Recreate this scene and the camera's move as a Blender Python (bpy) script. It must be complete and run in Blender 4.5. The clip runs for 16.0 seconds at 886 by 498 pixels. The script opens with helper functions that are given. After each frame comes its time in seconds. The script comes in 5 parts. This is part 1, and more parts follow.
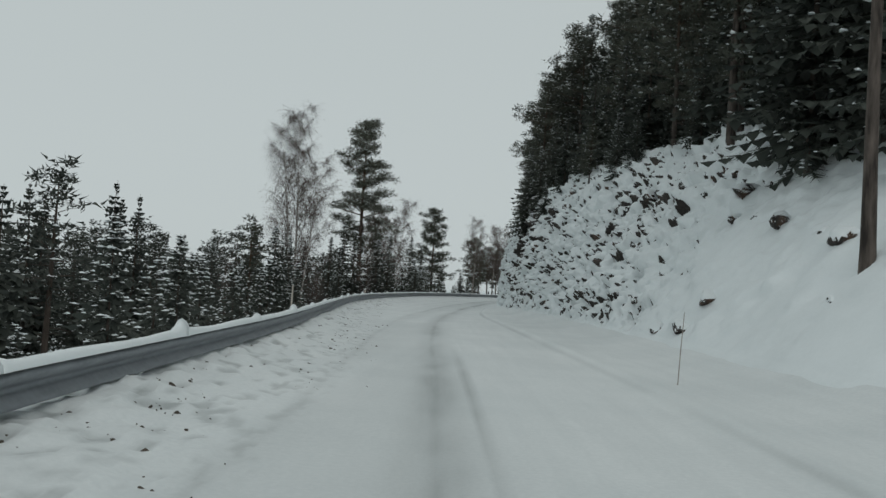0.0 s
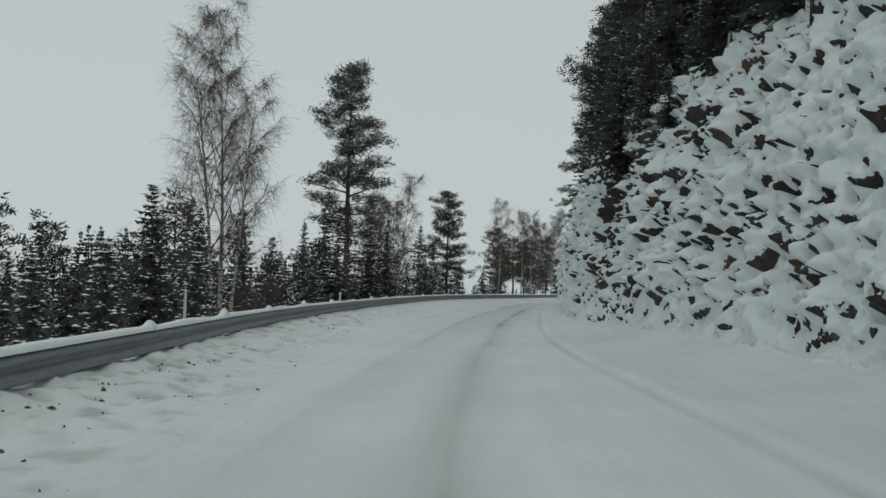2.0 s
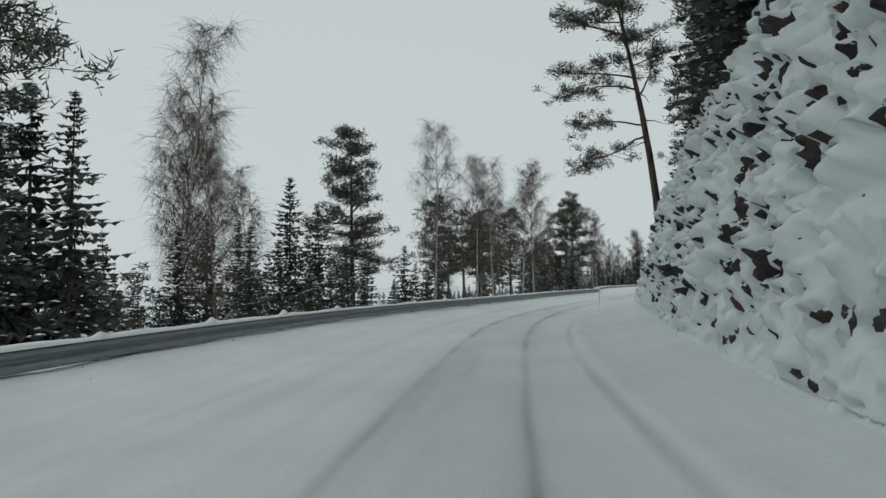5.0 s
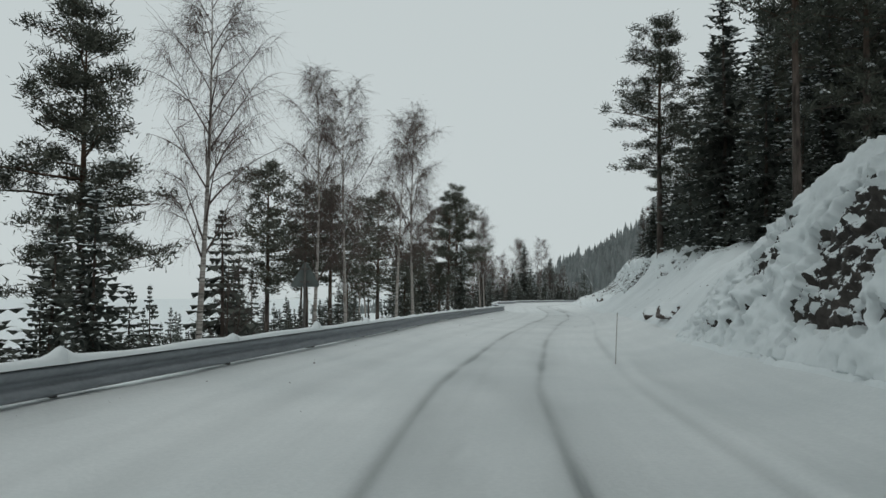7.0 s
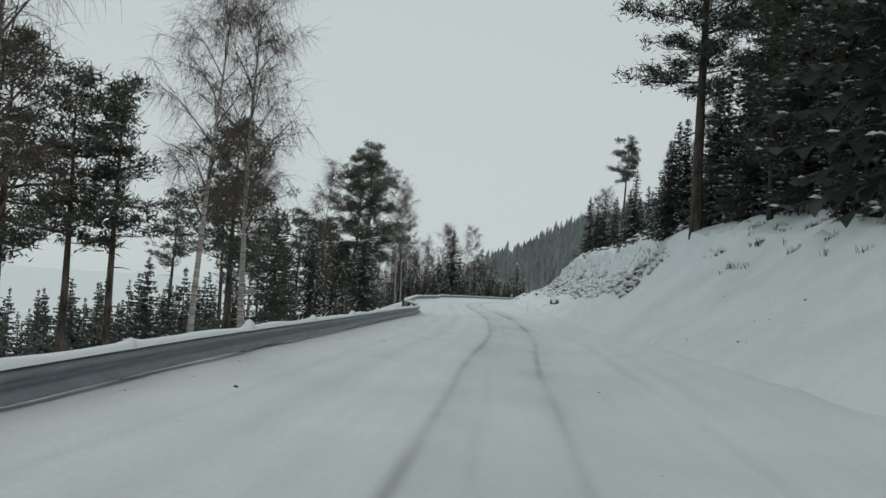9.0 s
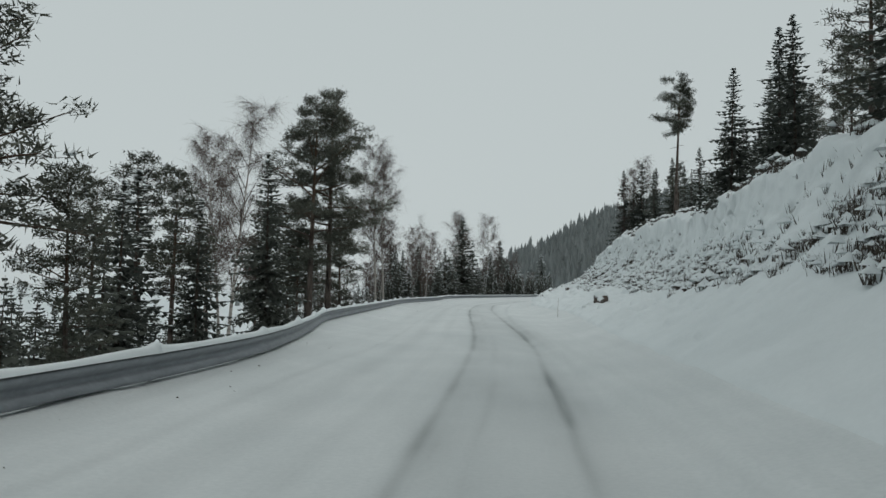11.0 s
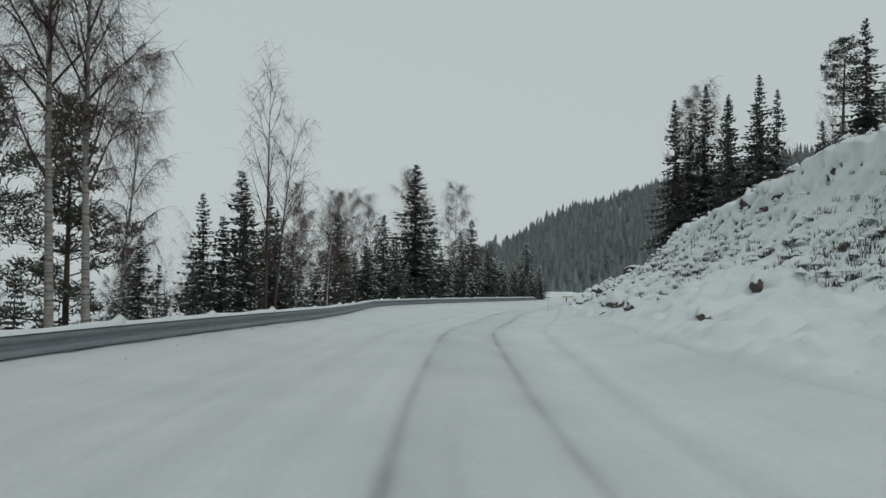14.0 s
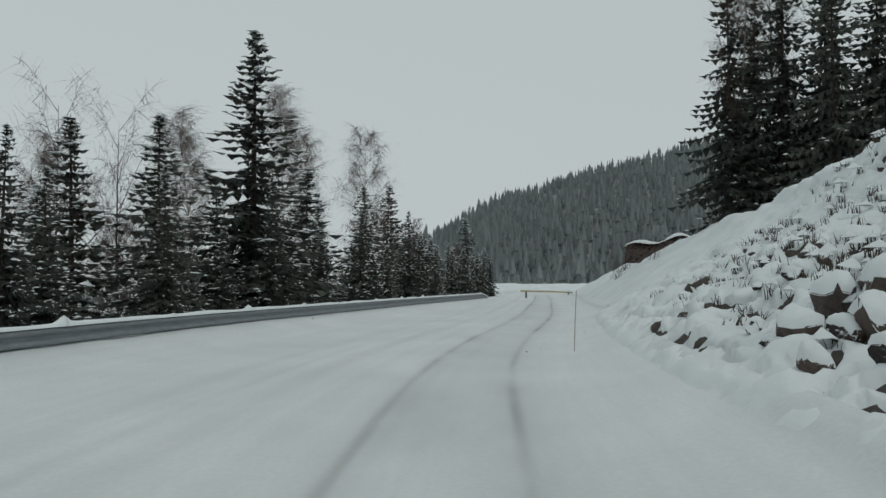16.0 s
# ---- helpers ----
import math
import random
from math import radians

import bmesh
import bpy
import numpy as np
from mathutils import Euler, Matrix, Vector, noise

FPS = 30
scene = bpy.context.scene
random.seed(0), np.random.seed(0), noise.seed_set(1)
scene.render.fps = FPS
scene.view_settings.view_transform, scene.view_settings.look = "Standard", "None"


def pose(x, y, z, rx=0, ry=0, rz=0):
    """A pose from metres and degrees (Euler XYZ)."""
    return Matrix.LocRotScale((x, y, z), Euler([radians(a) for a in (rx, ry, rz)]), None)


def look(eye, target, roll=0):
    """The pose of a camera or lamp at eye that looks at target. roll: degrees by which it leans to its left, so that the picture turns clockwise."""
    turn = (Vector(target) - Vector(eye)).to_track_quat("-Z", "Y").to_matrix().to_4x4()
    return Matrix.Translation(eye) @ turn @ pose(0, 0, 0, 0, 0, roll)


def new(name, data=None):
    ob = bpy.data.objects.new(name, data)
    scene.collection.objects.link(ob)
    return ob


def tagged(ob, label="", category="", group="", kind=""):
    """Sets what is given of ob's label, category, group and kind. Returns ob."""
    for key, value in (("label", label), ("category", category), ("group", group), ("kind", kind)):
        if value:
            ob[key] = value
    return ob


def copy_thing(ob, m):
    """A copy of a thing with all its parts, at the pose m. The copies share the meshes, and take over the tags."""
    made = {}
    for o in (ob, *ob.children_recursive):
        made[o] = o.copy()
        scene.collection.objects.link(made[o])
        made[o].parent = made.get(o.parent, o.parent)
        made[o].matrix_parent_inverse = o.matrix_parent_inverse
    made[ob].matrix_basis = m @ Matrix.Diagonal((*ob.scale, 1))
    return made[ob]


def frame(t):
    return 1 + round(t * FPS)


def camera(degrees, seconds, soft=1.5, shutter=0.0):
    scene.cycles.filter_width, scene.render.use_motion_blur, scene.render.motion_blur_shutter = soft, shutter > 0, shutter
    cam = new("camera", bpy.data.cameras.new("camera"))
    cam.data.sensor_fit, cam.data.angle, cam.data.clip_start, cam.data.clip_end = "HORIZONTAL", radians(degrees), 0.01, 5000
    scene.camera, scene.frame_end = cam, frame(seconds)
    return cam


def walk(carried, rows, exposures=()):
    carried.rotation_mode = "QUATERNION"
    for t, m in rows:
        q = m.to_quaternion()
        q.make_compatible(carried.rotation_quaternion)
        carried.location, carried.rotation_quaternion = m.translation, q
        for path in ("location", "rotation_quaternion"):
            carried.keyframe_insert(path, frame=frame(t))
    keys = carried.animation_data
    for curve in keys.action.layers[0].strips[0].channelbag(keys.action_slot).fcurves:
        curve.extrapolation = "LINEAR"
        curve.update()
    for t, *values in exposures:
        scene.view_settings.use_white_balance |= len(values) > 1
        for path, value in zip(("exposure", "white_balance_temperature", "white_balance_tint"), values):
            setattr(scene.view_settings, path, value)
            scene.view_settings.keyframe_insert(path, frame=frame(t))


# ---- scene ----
cam = camera(55.0, 16.0)
PATH = [
    (0, (8.575, -5.28, 1.314), (8.391, -3.29, 1.401), 3.6),
    (0.5, (8.127, 0.206, 1.379), (7.933, 2.194, 1.46), 2.0),
    (1, (7.566, 6.122, 1.307), (7.358, 8.109, 1.396), 1.6),
    (1.5, (7.01, 11.915, 1.256), (6.788, 13.901, 1.349), 1.4),
    (2, (6.394, 17.564, 1.232), (6.173, 19.55, 1.319), 1.6),
    (2.5, (5.879, 23.59, 1.268), (5.671, 25.577, 1.355), 0.7),
    (3, (5.369, 29.314, 1.299), (5.18, 31.304, 1.374), 0.1),
    (3.2, (5.296, 31.814, 1.226), (5.109, 33.804, 1.304), -0.3),
    (5.3, (5.402, 64.197, 1.315), (5.326, 66.194, 1.398), -0.6),
    (5.5, (5.262, 67.054, 1.281), (5.222, 69.051, 1.371), -0.2),
    (6, (5.086, 73.612, 1.292), (5.129, 75.61, 1.363), -0.5),
    (6.5, (5.465, 80.147, 1.251), (5.587, 82.141, 1.346), -0.7),
    (7, (6.24, 87.034, 1.219), (6.438, 89.021, 1.331), 0.3),
    (7.5, (7.123, 93.206, 1.254), (7.387, 95.185, 1.365), 1.3),
    (8, (8.097, 99.095, 1.244), (8.415, 101.067, 1.344), 2.1),
    (8.5, (9.28, 104.366, 1.284), (9.623, 106.334, 1.39), 2.7),
    (9, (10.554, 109.754, 1.354), (10.919, 111.718, 1.449), 3.7),
    (9.2, (11.232, 111.707, 1.428), (11.581, 113.674, 1.528), 3.2),
    (11.3, (17.749, 136.269, 1.316), (18.061, 138.242, 1.411), 0.8),
    (11.5, (18.224, 139.202, 1.323), (18.538, 141.174, 1.421), 0.8),
    (12, (19.769, 147.318, 1.318), (20.091, 149.289, 1.417), 0.6),
    (12.5, (21.48, 155.157, 1.281), (21.811, 157.127, 1.376), 1.0),
    (13, (22.914, 163.013, 1.263), (23.263, 164.981, 1.351), 1.5),
    (13.5, (24.604, 170.946, 1.256), (24.976, 172.909, 1.347), 1.0),
    (14, (26.281, 179.206, 1.219), (26.679, 181.164, 1.315), 1.1),
    (14.5, (28.078, 187.108, 1.221), (28.515, 189.058, 1.303), 1.9),
    (15, (29.918, 195.402, 1.28), (30.405, 197.339, 1.372), 1.3),
    (15.5, (32.48, 204.062, 1.339), (33.002, 205.991, 1.408), 0.3),
    (16, (35.608, 212.534, 1.312), (36.163, 214.454, 1.392), 0.2),
]
walk(cam, [(t, look(eye, target, roll)) for t, eye, target, roll in PATH], [(0, -0.08), (3.2, 0.0), (5.3, 0.08), (9.2, 0.08), (11.3, -0.04), (16, -0.1)])

# ---- light ----
world = bpy.data.worlds.new("overcast_sky")
scene.world = world
world.use_nodes = True
wn, wl = world.node_tree.nodes, world.node_tree.links
wn.clear()
sky = wn.new("ShaderNodeTexSky")
sky.sky_type, sky.sun_disc = "NISHITA", False
sky.sun_elevation, sky.sun_rotation = radians(28), radians(150)
grey = wn.new("ShaderNodeHueSaturation")
grey.inputs["Saturation"].default_value = 0.12
cloud = wn.new("ShaderNodeMix")
cloud.data_type = "RGBA"
cloud.inputs["Factor"].default_value = 0.93
cloud.inputs[7].default_value = (5.15, 5.75, 5.8, 1)
back = wn.new("ShaderNodeBackground")
back.inputs["Strength"].default_value = 0.1
wout = wn.new("ShaderNodeOutputWorld")
wl.new(sky.outputs[0], grey.inputs["Color"])
wl.new(grey.outputs[0], cloud.inputs[6])
wl.new(cloud.outputs[2], back.inputs["Color"])
wl.new(back.outputs[0], wout.inputs["Surface"])
sun_data = bpy.data.lights.new("sun", "SUN")
sun_data.energy, sun_data.angle, sun_data.color = 0.5, radians(40), (1.0, 0.97, 0.93)
new("sun", sun_data).matrix_world = look((0, 0, 50), (-20, 40, 0))


# ---- materials ----
class Mat:
    """A node material: m.n adds a node, m.l links, m.bsdf is its surface."""

    def __init__(self, name, rough=0.8, spec=0.3):
        self.m = bpy.data.materials.new(name)
        self.m.use_nodes = True
        self.nodes, self.links = self.m.node_tree.nodes, self.m.node_tree.links
        self.bsdf = self.nodes["Principled BSDF"]
        self.bsdf.inputs["Roughness"].default_value = rough
        self.bsdf.inputs["Specular IOR Level"].default_value = spec

    def n(self, kind, **inputs):
        node = self.nodes.new(kind)
        for key, value in inputs.items():
            node.inputs[key.replace("_", " ")].default_value = value
        return node

    def l(self, a, b):
        self.links.new(a, b)

    def coords(self, scale=(1, 1, 1), generated=False):
        tc = self.n("ShaderNodeTexCoord")
        mp = self.n("ShaderNodeMapping", Scale=scale)
        self.l(tc.outputs["Generated" if generated else "Object"], mp.inputs[0])
        return mp.outputs[0]

    def noise(self, scale, detail=4.0, vec=None, rough=0.55):
        node = self.n("ShaderNodeTexNoise", Scale=scale, Detail=detail, Roughness=rough)
        self.l(vec or self.coords(), node.inputs["Vector"])
        return node.outputs["Fac"]

    def ramp(self, fac, stops):
        node = self.n("ShaderNodeValToRGB")
        el = node.color_ramp.elements
        while len(el) < len(stops):
            el.new(0.5)
        for e, (p, c) in zip(el, stops):
            e.position, e.color = p, (*c, 1) if len(c) == 3 else c
        self.l(fac, node.inputs[0])
        return node.outputs[0]

    def mix(self, fac, a, b):
        node = self.n("ShaderNodeMix")
        node.data_type = "RGBA"
        for value, slot in ((fac, 0), (a, 6), (b, 7)):
            if isinstance(value, (tuple, float, int)):
                node.inputs[slot].default_value = (*value, 1) if isinstance(value, tuple) else value
            else:
                self.l(value, node.inputs[slot])
        return node.outputs[2]

    def math(self, op, a, b=0.0, clamp=False):
        node = self.n("ShaderNodeMath")
        node.operation, node.use_clamp = op, clamp
        for value, slot in ((a, 0), (b, 1)):
            if isinstance(value, (float, int)):
                node.inputs[slot].default_value = value
            else:
                self.l(value, node.inputs[slot])
        return node.outputs[0]

    def bump(self, height, strength=0.3, distance=0.05):
        node = self.n("ShaderNodeBump", Strength=strength, Distance=distance)
        self.l(height, node.inputs["Height"])
        self.l(node.outputs[0], self.bsdf.inputs["Normal"])

    def colour(self, socket):
        if isinstance(socket, tuple):
            self.bsdf.inputs["Base Color"].default_value = (*socket, 1)
        else:
            self.l(socket, self.bsdf.inputs["Base Color"])
        return self

    def up(self):
        geo = self.n("ShaderNodeNewGeometry")
        sep = self.n("ShaderNodeSeparateXYZ")
        self.l(geo.outputs["Normal"], sep.inputs[0])
        return sep.outputs[2]


SNOW = (0.75, 0.79, 0.8)


def snow_material(name, low=(0.62, 0.66, 0.67), bump=0.25):
    m = Mat(name, 0.75, 0.2)
    big, fine = m.noise(0.6, 5), m.noise(14, 6)
    m.colour(m.ramp(m.math("ADD", m.math("MULTIPLY", big, 0.7), m.math("MULTIPLY", fine, 0.3)), [(0.3, low), (0.6, SNOW)]))
    m.bump(m.math("ADD", fine, m.math("MULTIPLY", big, 2.0)), bump, 0.03)
    return m.m


MAT_SNOW = snow_material("snow")
MAT_SNOW_CAP = snow_material("snow_cap", (0.68, 0.72, 0.73))


def road_material():
    m = Mat("packed_snow", 0.6, 0.3)
    # Greys the wheel tracks, and the painted shade and dirt of the verge.
    at = m.n("ShaderNodeAttribute")
    at.attribute_name = "packed"
    lane = m.n("ShaderNodeAttribute")
    lane.attribute_name = "lane"
    tc, sep, join = m.n("ShaderNodeTexCoord"), m.n("ShaderNodeSeparateXYZ"), m.n("ShaderNodeCombineXYZ")
    m.l(tc.outputs["Object"], sep.inputs[0])
    m.l(m.math("MULTIPLY", lane.outputs["Fac"], 4.0), join.inputs[0])
    m.l(m.math("MULTIPLY", sep.outputs[1], 0.22), join.inputs[1])
    streak = m.noise(1.0, 6, join.outputs[0])
    fine, big = m.noise(20, 6), m.noise(0.35, 4)
    worn = m.math("MULTIPLY", at.outputs["Fac"], m.math("ADD", 0.35, streak), True)
    clean = m.ramp(m.math("ADD", m.math("MULTIPLY", big, 0.6), m.math("MULTIPLY", fine, 0.4)), [(0.3, (0.6, 0.635, 0.64)), (0.65, (0.74, 0.765, 0.765))])
    clean = m.mix(m.ramp(streak, [(0.38, (0.16, 0.16, 0.16)), (0.6, (0, 0, 0))]), clean, (0.5, 0.53, 0.535))
    m.colour(m.mix(worn, clean, (0.255, 0.275, 0.275)))
    m.bump(m.math("ADD", fine, m.math("MULTIPLY", streak, 0.8)), 0.3, 0.02)
    return m.m


def rock_material():
    m = Mat("snowy_rock", 0.85, 0.25)
    tone, grain, rust = m.noise(0.9, 6), m.noise(9, 8), m.noise(0.45, 3)
    stone = m.ramp(m.math("ADD", m.math("MULTIPLY", tone, 0.6), m.math("MULTIPLY", grain, 0.4)),
                   [(0.3, (0.014, 0.013, 0.012)), (0.5, (0.05, 0.044, 0.04)), (0.72, (0.12, 0.106, 0.096))])
    stone = m.mix(m.ramp(rust, [(0.6, (0, 0, 0)), (0.72, (1, 1, 1))]), stone, (0.12, 0.066, 0.04))
    patch = m.math("ADD", m.math("MULTIPLY", m.noise(7.0, 8, None, 0.65), 2.3), m.math("MULTIPLY", m.noise(0.35, 3), 0.5))
    lie = m.math("ADD", m.math("MULTIPLY", m.up(), 0.7), m.math("SUBTRACT", patch, 1.28))
    m.colour(m.mix(m.ramp(lie, [(0.4, (0, 0, 0)), (0.47, (1, 1, 1))]), stone, SNOW))
    m.bump(m.math("ADD", grain, tone), 0.5, 0.08)
    return m.m


def plain(name, colour, dark, scale=6.0, rough=0.85, spec=0.3, bump=0.3, stretch=(1, 1, 1), metal=0.0):
    m = Mat(name, rough, spec)
    m.bsdf.inputs["Metallic"].default_value = metal
    fac = m.math("ADD", m.math("MULTIPLY", m.noise(scale, 6, m.coords(stretch)), 0.65), m.math("MULTIPLY", m.noise(scale * 6, 4), 0.35))
    m.colour(m.ramp(fac, [(0.3, dark), (0.7, colour)]))
    m.bump(fac, bump, 0.02)
    return m.m


def needles(name, dark, light):
    """Needles whose tone varies from spray to spray and from tree to tree."""
    m = Mat(name, 0.75, 0.15)
    geo, info = m.n("ShaderNodeNewGeometry"), m.n("ShaderNodeObjectInfo")
    fac = m.math("ADD", m.math("MULTIPLY", geo.outputs["Random Per Island"], 0.6), m.math("MULTIPLY", info.outputs["Random"], 0.4))
    m.colour(m.ramp(fac, [(0.1, dark), (0.9, light)]))
    return m.m


def pine_bark():
    m = Mat("pine_bark", 0.9, 0.2)
    tc = m.n("ShaderNodeTexCoord")
    sep = m.n("ShaderNodeSeparateXYZ")
    m.l(tc.outputs["Generated"], sep.inputs[0])
    plates = m.noise(5, 5, m.coords((1, 1, 0.25)))
    low = m.ramp(plates, [(0.35, (0.03, 0.025, 0.022)), (0.7, (0.14, 0.115, 0.1))])
    high = m.ramp(plates, [(0.35, (0.06, 0.036, 0.024)), (0.7, (0.125, 0.085, 0.062))])
    m.colour(m.mix(m.ramp(sep.outputs[2], [(0.4, (0, 0, 0)), (0.7, (1, 1, 1))]), low, high))
    m.bump(plates, 0.6, 0.04)
    return m.m


def birch_bark():
    m = Mat("birch_bark", 0.7, 0.3)
    band = m.noise(3.0, 5, m.coords((0.6, 0.6, 5)))
    rough = m.noise(1.1, 4)
    pale = m.ramp(band, [(0.3, (0.035, 0.03, 0.027)), (0.43, (0.24, 0.22, 0.2)), (0.72, (0.5, 0.47, 0.44))])
    m.colour(m.mix(m.ramp(rough, [(0.55, (0, 0, 0)), (0.75, (1, 1, 1))]), pale, (0.17, 0.12, 0.09)))
    m.bump(band, 0.3, 0.02)
    return m.m


MAT_ROAD, MAT_ROCK = road_material(), rock_material()
MAT_SPRUCE = needles("spruce_needles", (0.04, 0.047, 0.042), (0.12, 0.13, 0.112))
MAT_PINE = needles("pine_needles", (0.046, 0.052, 0.042), (0.125, 0.13, 0.105))
# Far needles paler and greyer than the near ones: haze put into the colour.
MAT_FAR = needles("far_hazy_conifers", (0.14, 0.16, 0.16), (0.23, 0.25, 0.25))
MAT_TWIG = plain("birch_twigs", (0.13, 0.1, 0.09), (0.06, 0.045, 0.04), 4)
MAT_BARK, MAT_PBARK, MAT_BBARK = plain("spruce_bark", (0.11, 0.085, 0.07), (0.035, 0.028, 0.024), 7, stretch=(1, 1, 0.3)), pine_bark(), birch_bark()
# Hillside brush is lightened too, its base colour carrying the distance haze.
MAT_BRUSH = plain("hazy_brush", (0.28, 0.29, 0.285), (0.15, 0.155, 0.15), 0.25)
MAT_STEEL = plain("galvanised_steel", (0.29, 0.31, 0.33), (0.185, 0.2, 0.215), 2.5, 0.5, 0.5, 0.1, (1, 1, 4), 0.55)
MAT_POST = plain("dark_steel", (0.14, 0.13, 0.12), (0.06, 0.055, 0.05), 5, 0.6, 0.4)
MAT_STONE = rock_material()
MAT_STAKE = plain("stake_wood", (0.36, 0.32, 0.28), (0.2, 0.17, 0.15), 12)
MAT_PALE = plain("pale_weathered_wood", (0.62, 0.58, 0.52), (0.4, 0.36, 0.31), 8, stretch=(1, 1, 0.3))
MAT_GRASS = plain("dry_stalks", (0.11, 0.09, 0.072), (0.035, 0.03, 0.026), 3)
MAT_HEATH = plain("frozen_heather", (0.1, 0.086, 0.074), (0.03, 0.027, 0.024), 9, bump=0.8)
MAT_RED = plain("red_brown_rock", (0.13, 0.098, 0.085), (0.055, 0.045, 0.04), 3, bump=0.6)


# ---- mesh helpers ----
class Build:
    """Gathers vertices and faces of one mesh."""

    def __init__(self):
        self.v, self.f = [], []

    def add(self, verts, faces):
        k = len(self.v)
        self.v.extend(verts)
        self.f.extend([tuple(i + k for i in face) for face in faces])

    def tube(self, pts, radii, sides=6, cap=True):
        k, pts = len(self.v), [Vector(p) for p in pts]
        for i, p in enumerate(pts):
            way = (pts[min(i + 1, len(pts) - 1)] - pts[max(i - 1, 0)]).normalized()
            side = way.cross(Vector((0.31, 0.87, 0.12)) if abs(way.y) < 0.9 else Vector((1, 0, 0))).normalized()
            other = way.cross(side)
            for s in range(sides):
                a = 2 * math.pi * s / sides
                self.v.append(tuple(p + radii[i] * (math.cos(a) * side + math.sin(a) * other)))
        for i in range(len(pts) - 1):
            for s in range(sides):
                a, b = k + i * sides + s, k + i * sides + (s + 1) % sides
                self.f.append((a, b, b + sides, a + sides))
        if cap:
            self.f.append(tuple(range(k + (len(pts) - 1) * sides, k + len(pts) * sides)))
            self.f.append(tuple(reversed(range(k, k + sides))))

    def box(self, a, b):
        (x0, y0, z0), (x1, y1, z1) = a, b
        self.add([(x0, y0, z0), (x1, y0, z0), (x1, y1, z0), (x0, y1, z0), (x0, y0, z1), (x1, y0, z1), (x1, y1, z1), (x0, y1, z1)],
                 [(3, 2, 1, 0), (4, 5, 6, 7), (0, 1, 5, 4), (1, 2, 6, 5), (2, 3, 7, 6), (3, 0, 4, 7)])

    def mesh(self, name, material, smooth=False):
        me = bpy.data.meshes.new(name)
        me.from_pydata(self.v, [], self.f)
        me.materials.append(material)
        if smooth:
            me.shade_smooth()
        me.update()
        return me


def part(name, build, material, parent=None, label="", smooth=False):
    ob = new(name, build.mesh(name, material, smooth))
    if parent:
        ob.parent = parent
    return tagged(ob, label)


def grid_mesh(name, x, y, z, material, attrs=None):
    """A sheet from three equal arrays, rows by columns."""
    r, c = x.shape
    me = bpy.data.meshes.new(name)
    idx = np.arange(r * c).reshape(r, c)
    faces = np.stack([idx[:-1, :-1], idx[:-1, 1:], idx[1:, 1:], idx[1:, :-1]], -1).reshape(-1, 4)
    me.vertices.add(r * c)
    me.vertices.foreach_set("co", np.stack([x, y, z], -1).astype(np.float32).ravel())
    me.loops.add(faces.size)
    me.loops.foreach_set("vertex_index", faces.astype(np.int32).ravel())
    me.polygons.add(len(faces))
    me.polygons.foreach_set("loop_start", np.arange(0, faces.size, 4, dtype=np.int32))
    me.materials.append(material)
    me.update(calc_edges=True)
    me.shade_smooth()
    for key, values in (attrs or {}).items():
        me.attributes.new(key, "FLOAT", "POINT").data.foreach_set("value", values.astype(np.float32).ravel())
    return new(name, me)


def hash3(ix, iy, iz, k):
    h = np.sin(ix * 127.1 + iy * 311.7 + iz * 74.7 + k * 53.3) * 43758.5453
    return h - np.floor(h)


def value_noise(x, y, z=0.0):
    """Smooth noise of arrays, from 0 to 1."""
    levels = (0,) if isinstance(z, float) and z == int(z) else (0, 1)
    z = z + 0 * x
    i, j, k = np.floor(x), np.floor(y), np.floor(z)
    u, v, w = x - i, y - j, z - k
    u, v, w = u * u * (3 - 2 * u), v * v * (3 - 2 * v), w * w * (3 - 2 * w)
    out = 0
    for a in (0, 1):
        for b in (0, 1):
            for c in levels:
                out = out + hash3(i + a, j + b, k + c, 1) * np.where(a, u, 1 - u) * np.where(b, v, 1 - v) * np.where(c, w, 1 - w)
    return out


def fractal(x, y, z=0.0, octaves=4):
    z = float(z) if isinstance(z, int) else z
    total, amp = 0, 0.5
    for o in range(octaves):
        total = total + amp * (value_noise(x * 2**o + 17.3 * o, y * 2**o + 5.1 * o, z * 2**o) - 0.5)
        amp *= 0.5
    return total


# ---- plan of the road ----
def curve(ys, vs):
    """A smooth line through control values along y."""
    ys, vs = np.array(ys, float), np.array(vs, float)
    slope = np.gradient(vs, ys)

    def at(y):
        y = np.clip(np.asarray(y, float), ys[0], ys[-1])
        i = np.clip(np.searchsorted(ys, y, side="right") - 1, 0, len(ys) - 2)
        h = ys[i + 1] - ys[i]
        t = (y - ys[i]) / h
        return ((2 * t**3 - 3 * t**2 + 1) * vs[i] + (t**3 - 2 * t**2 + t) * h * slope[i] + (3 * t**2 - 2 * t**3) * vs[i + 1] + (t**3 - t**2) * h * slope[i + 1])

    return at


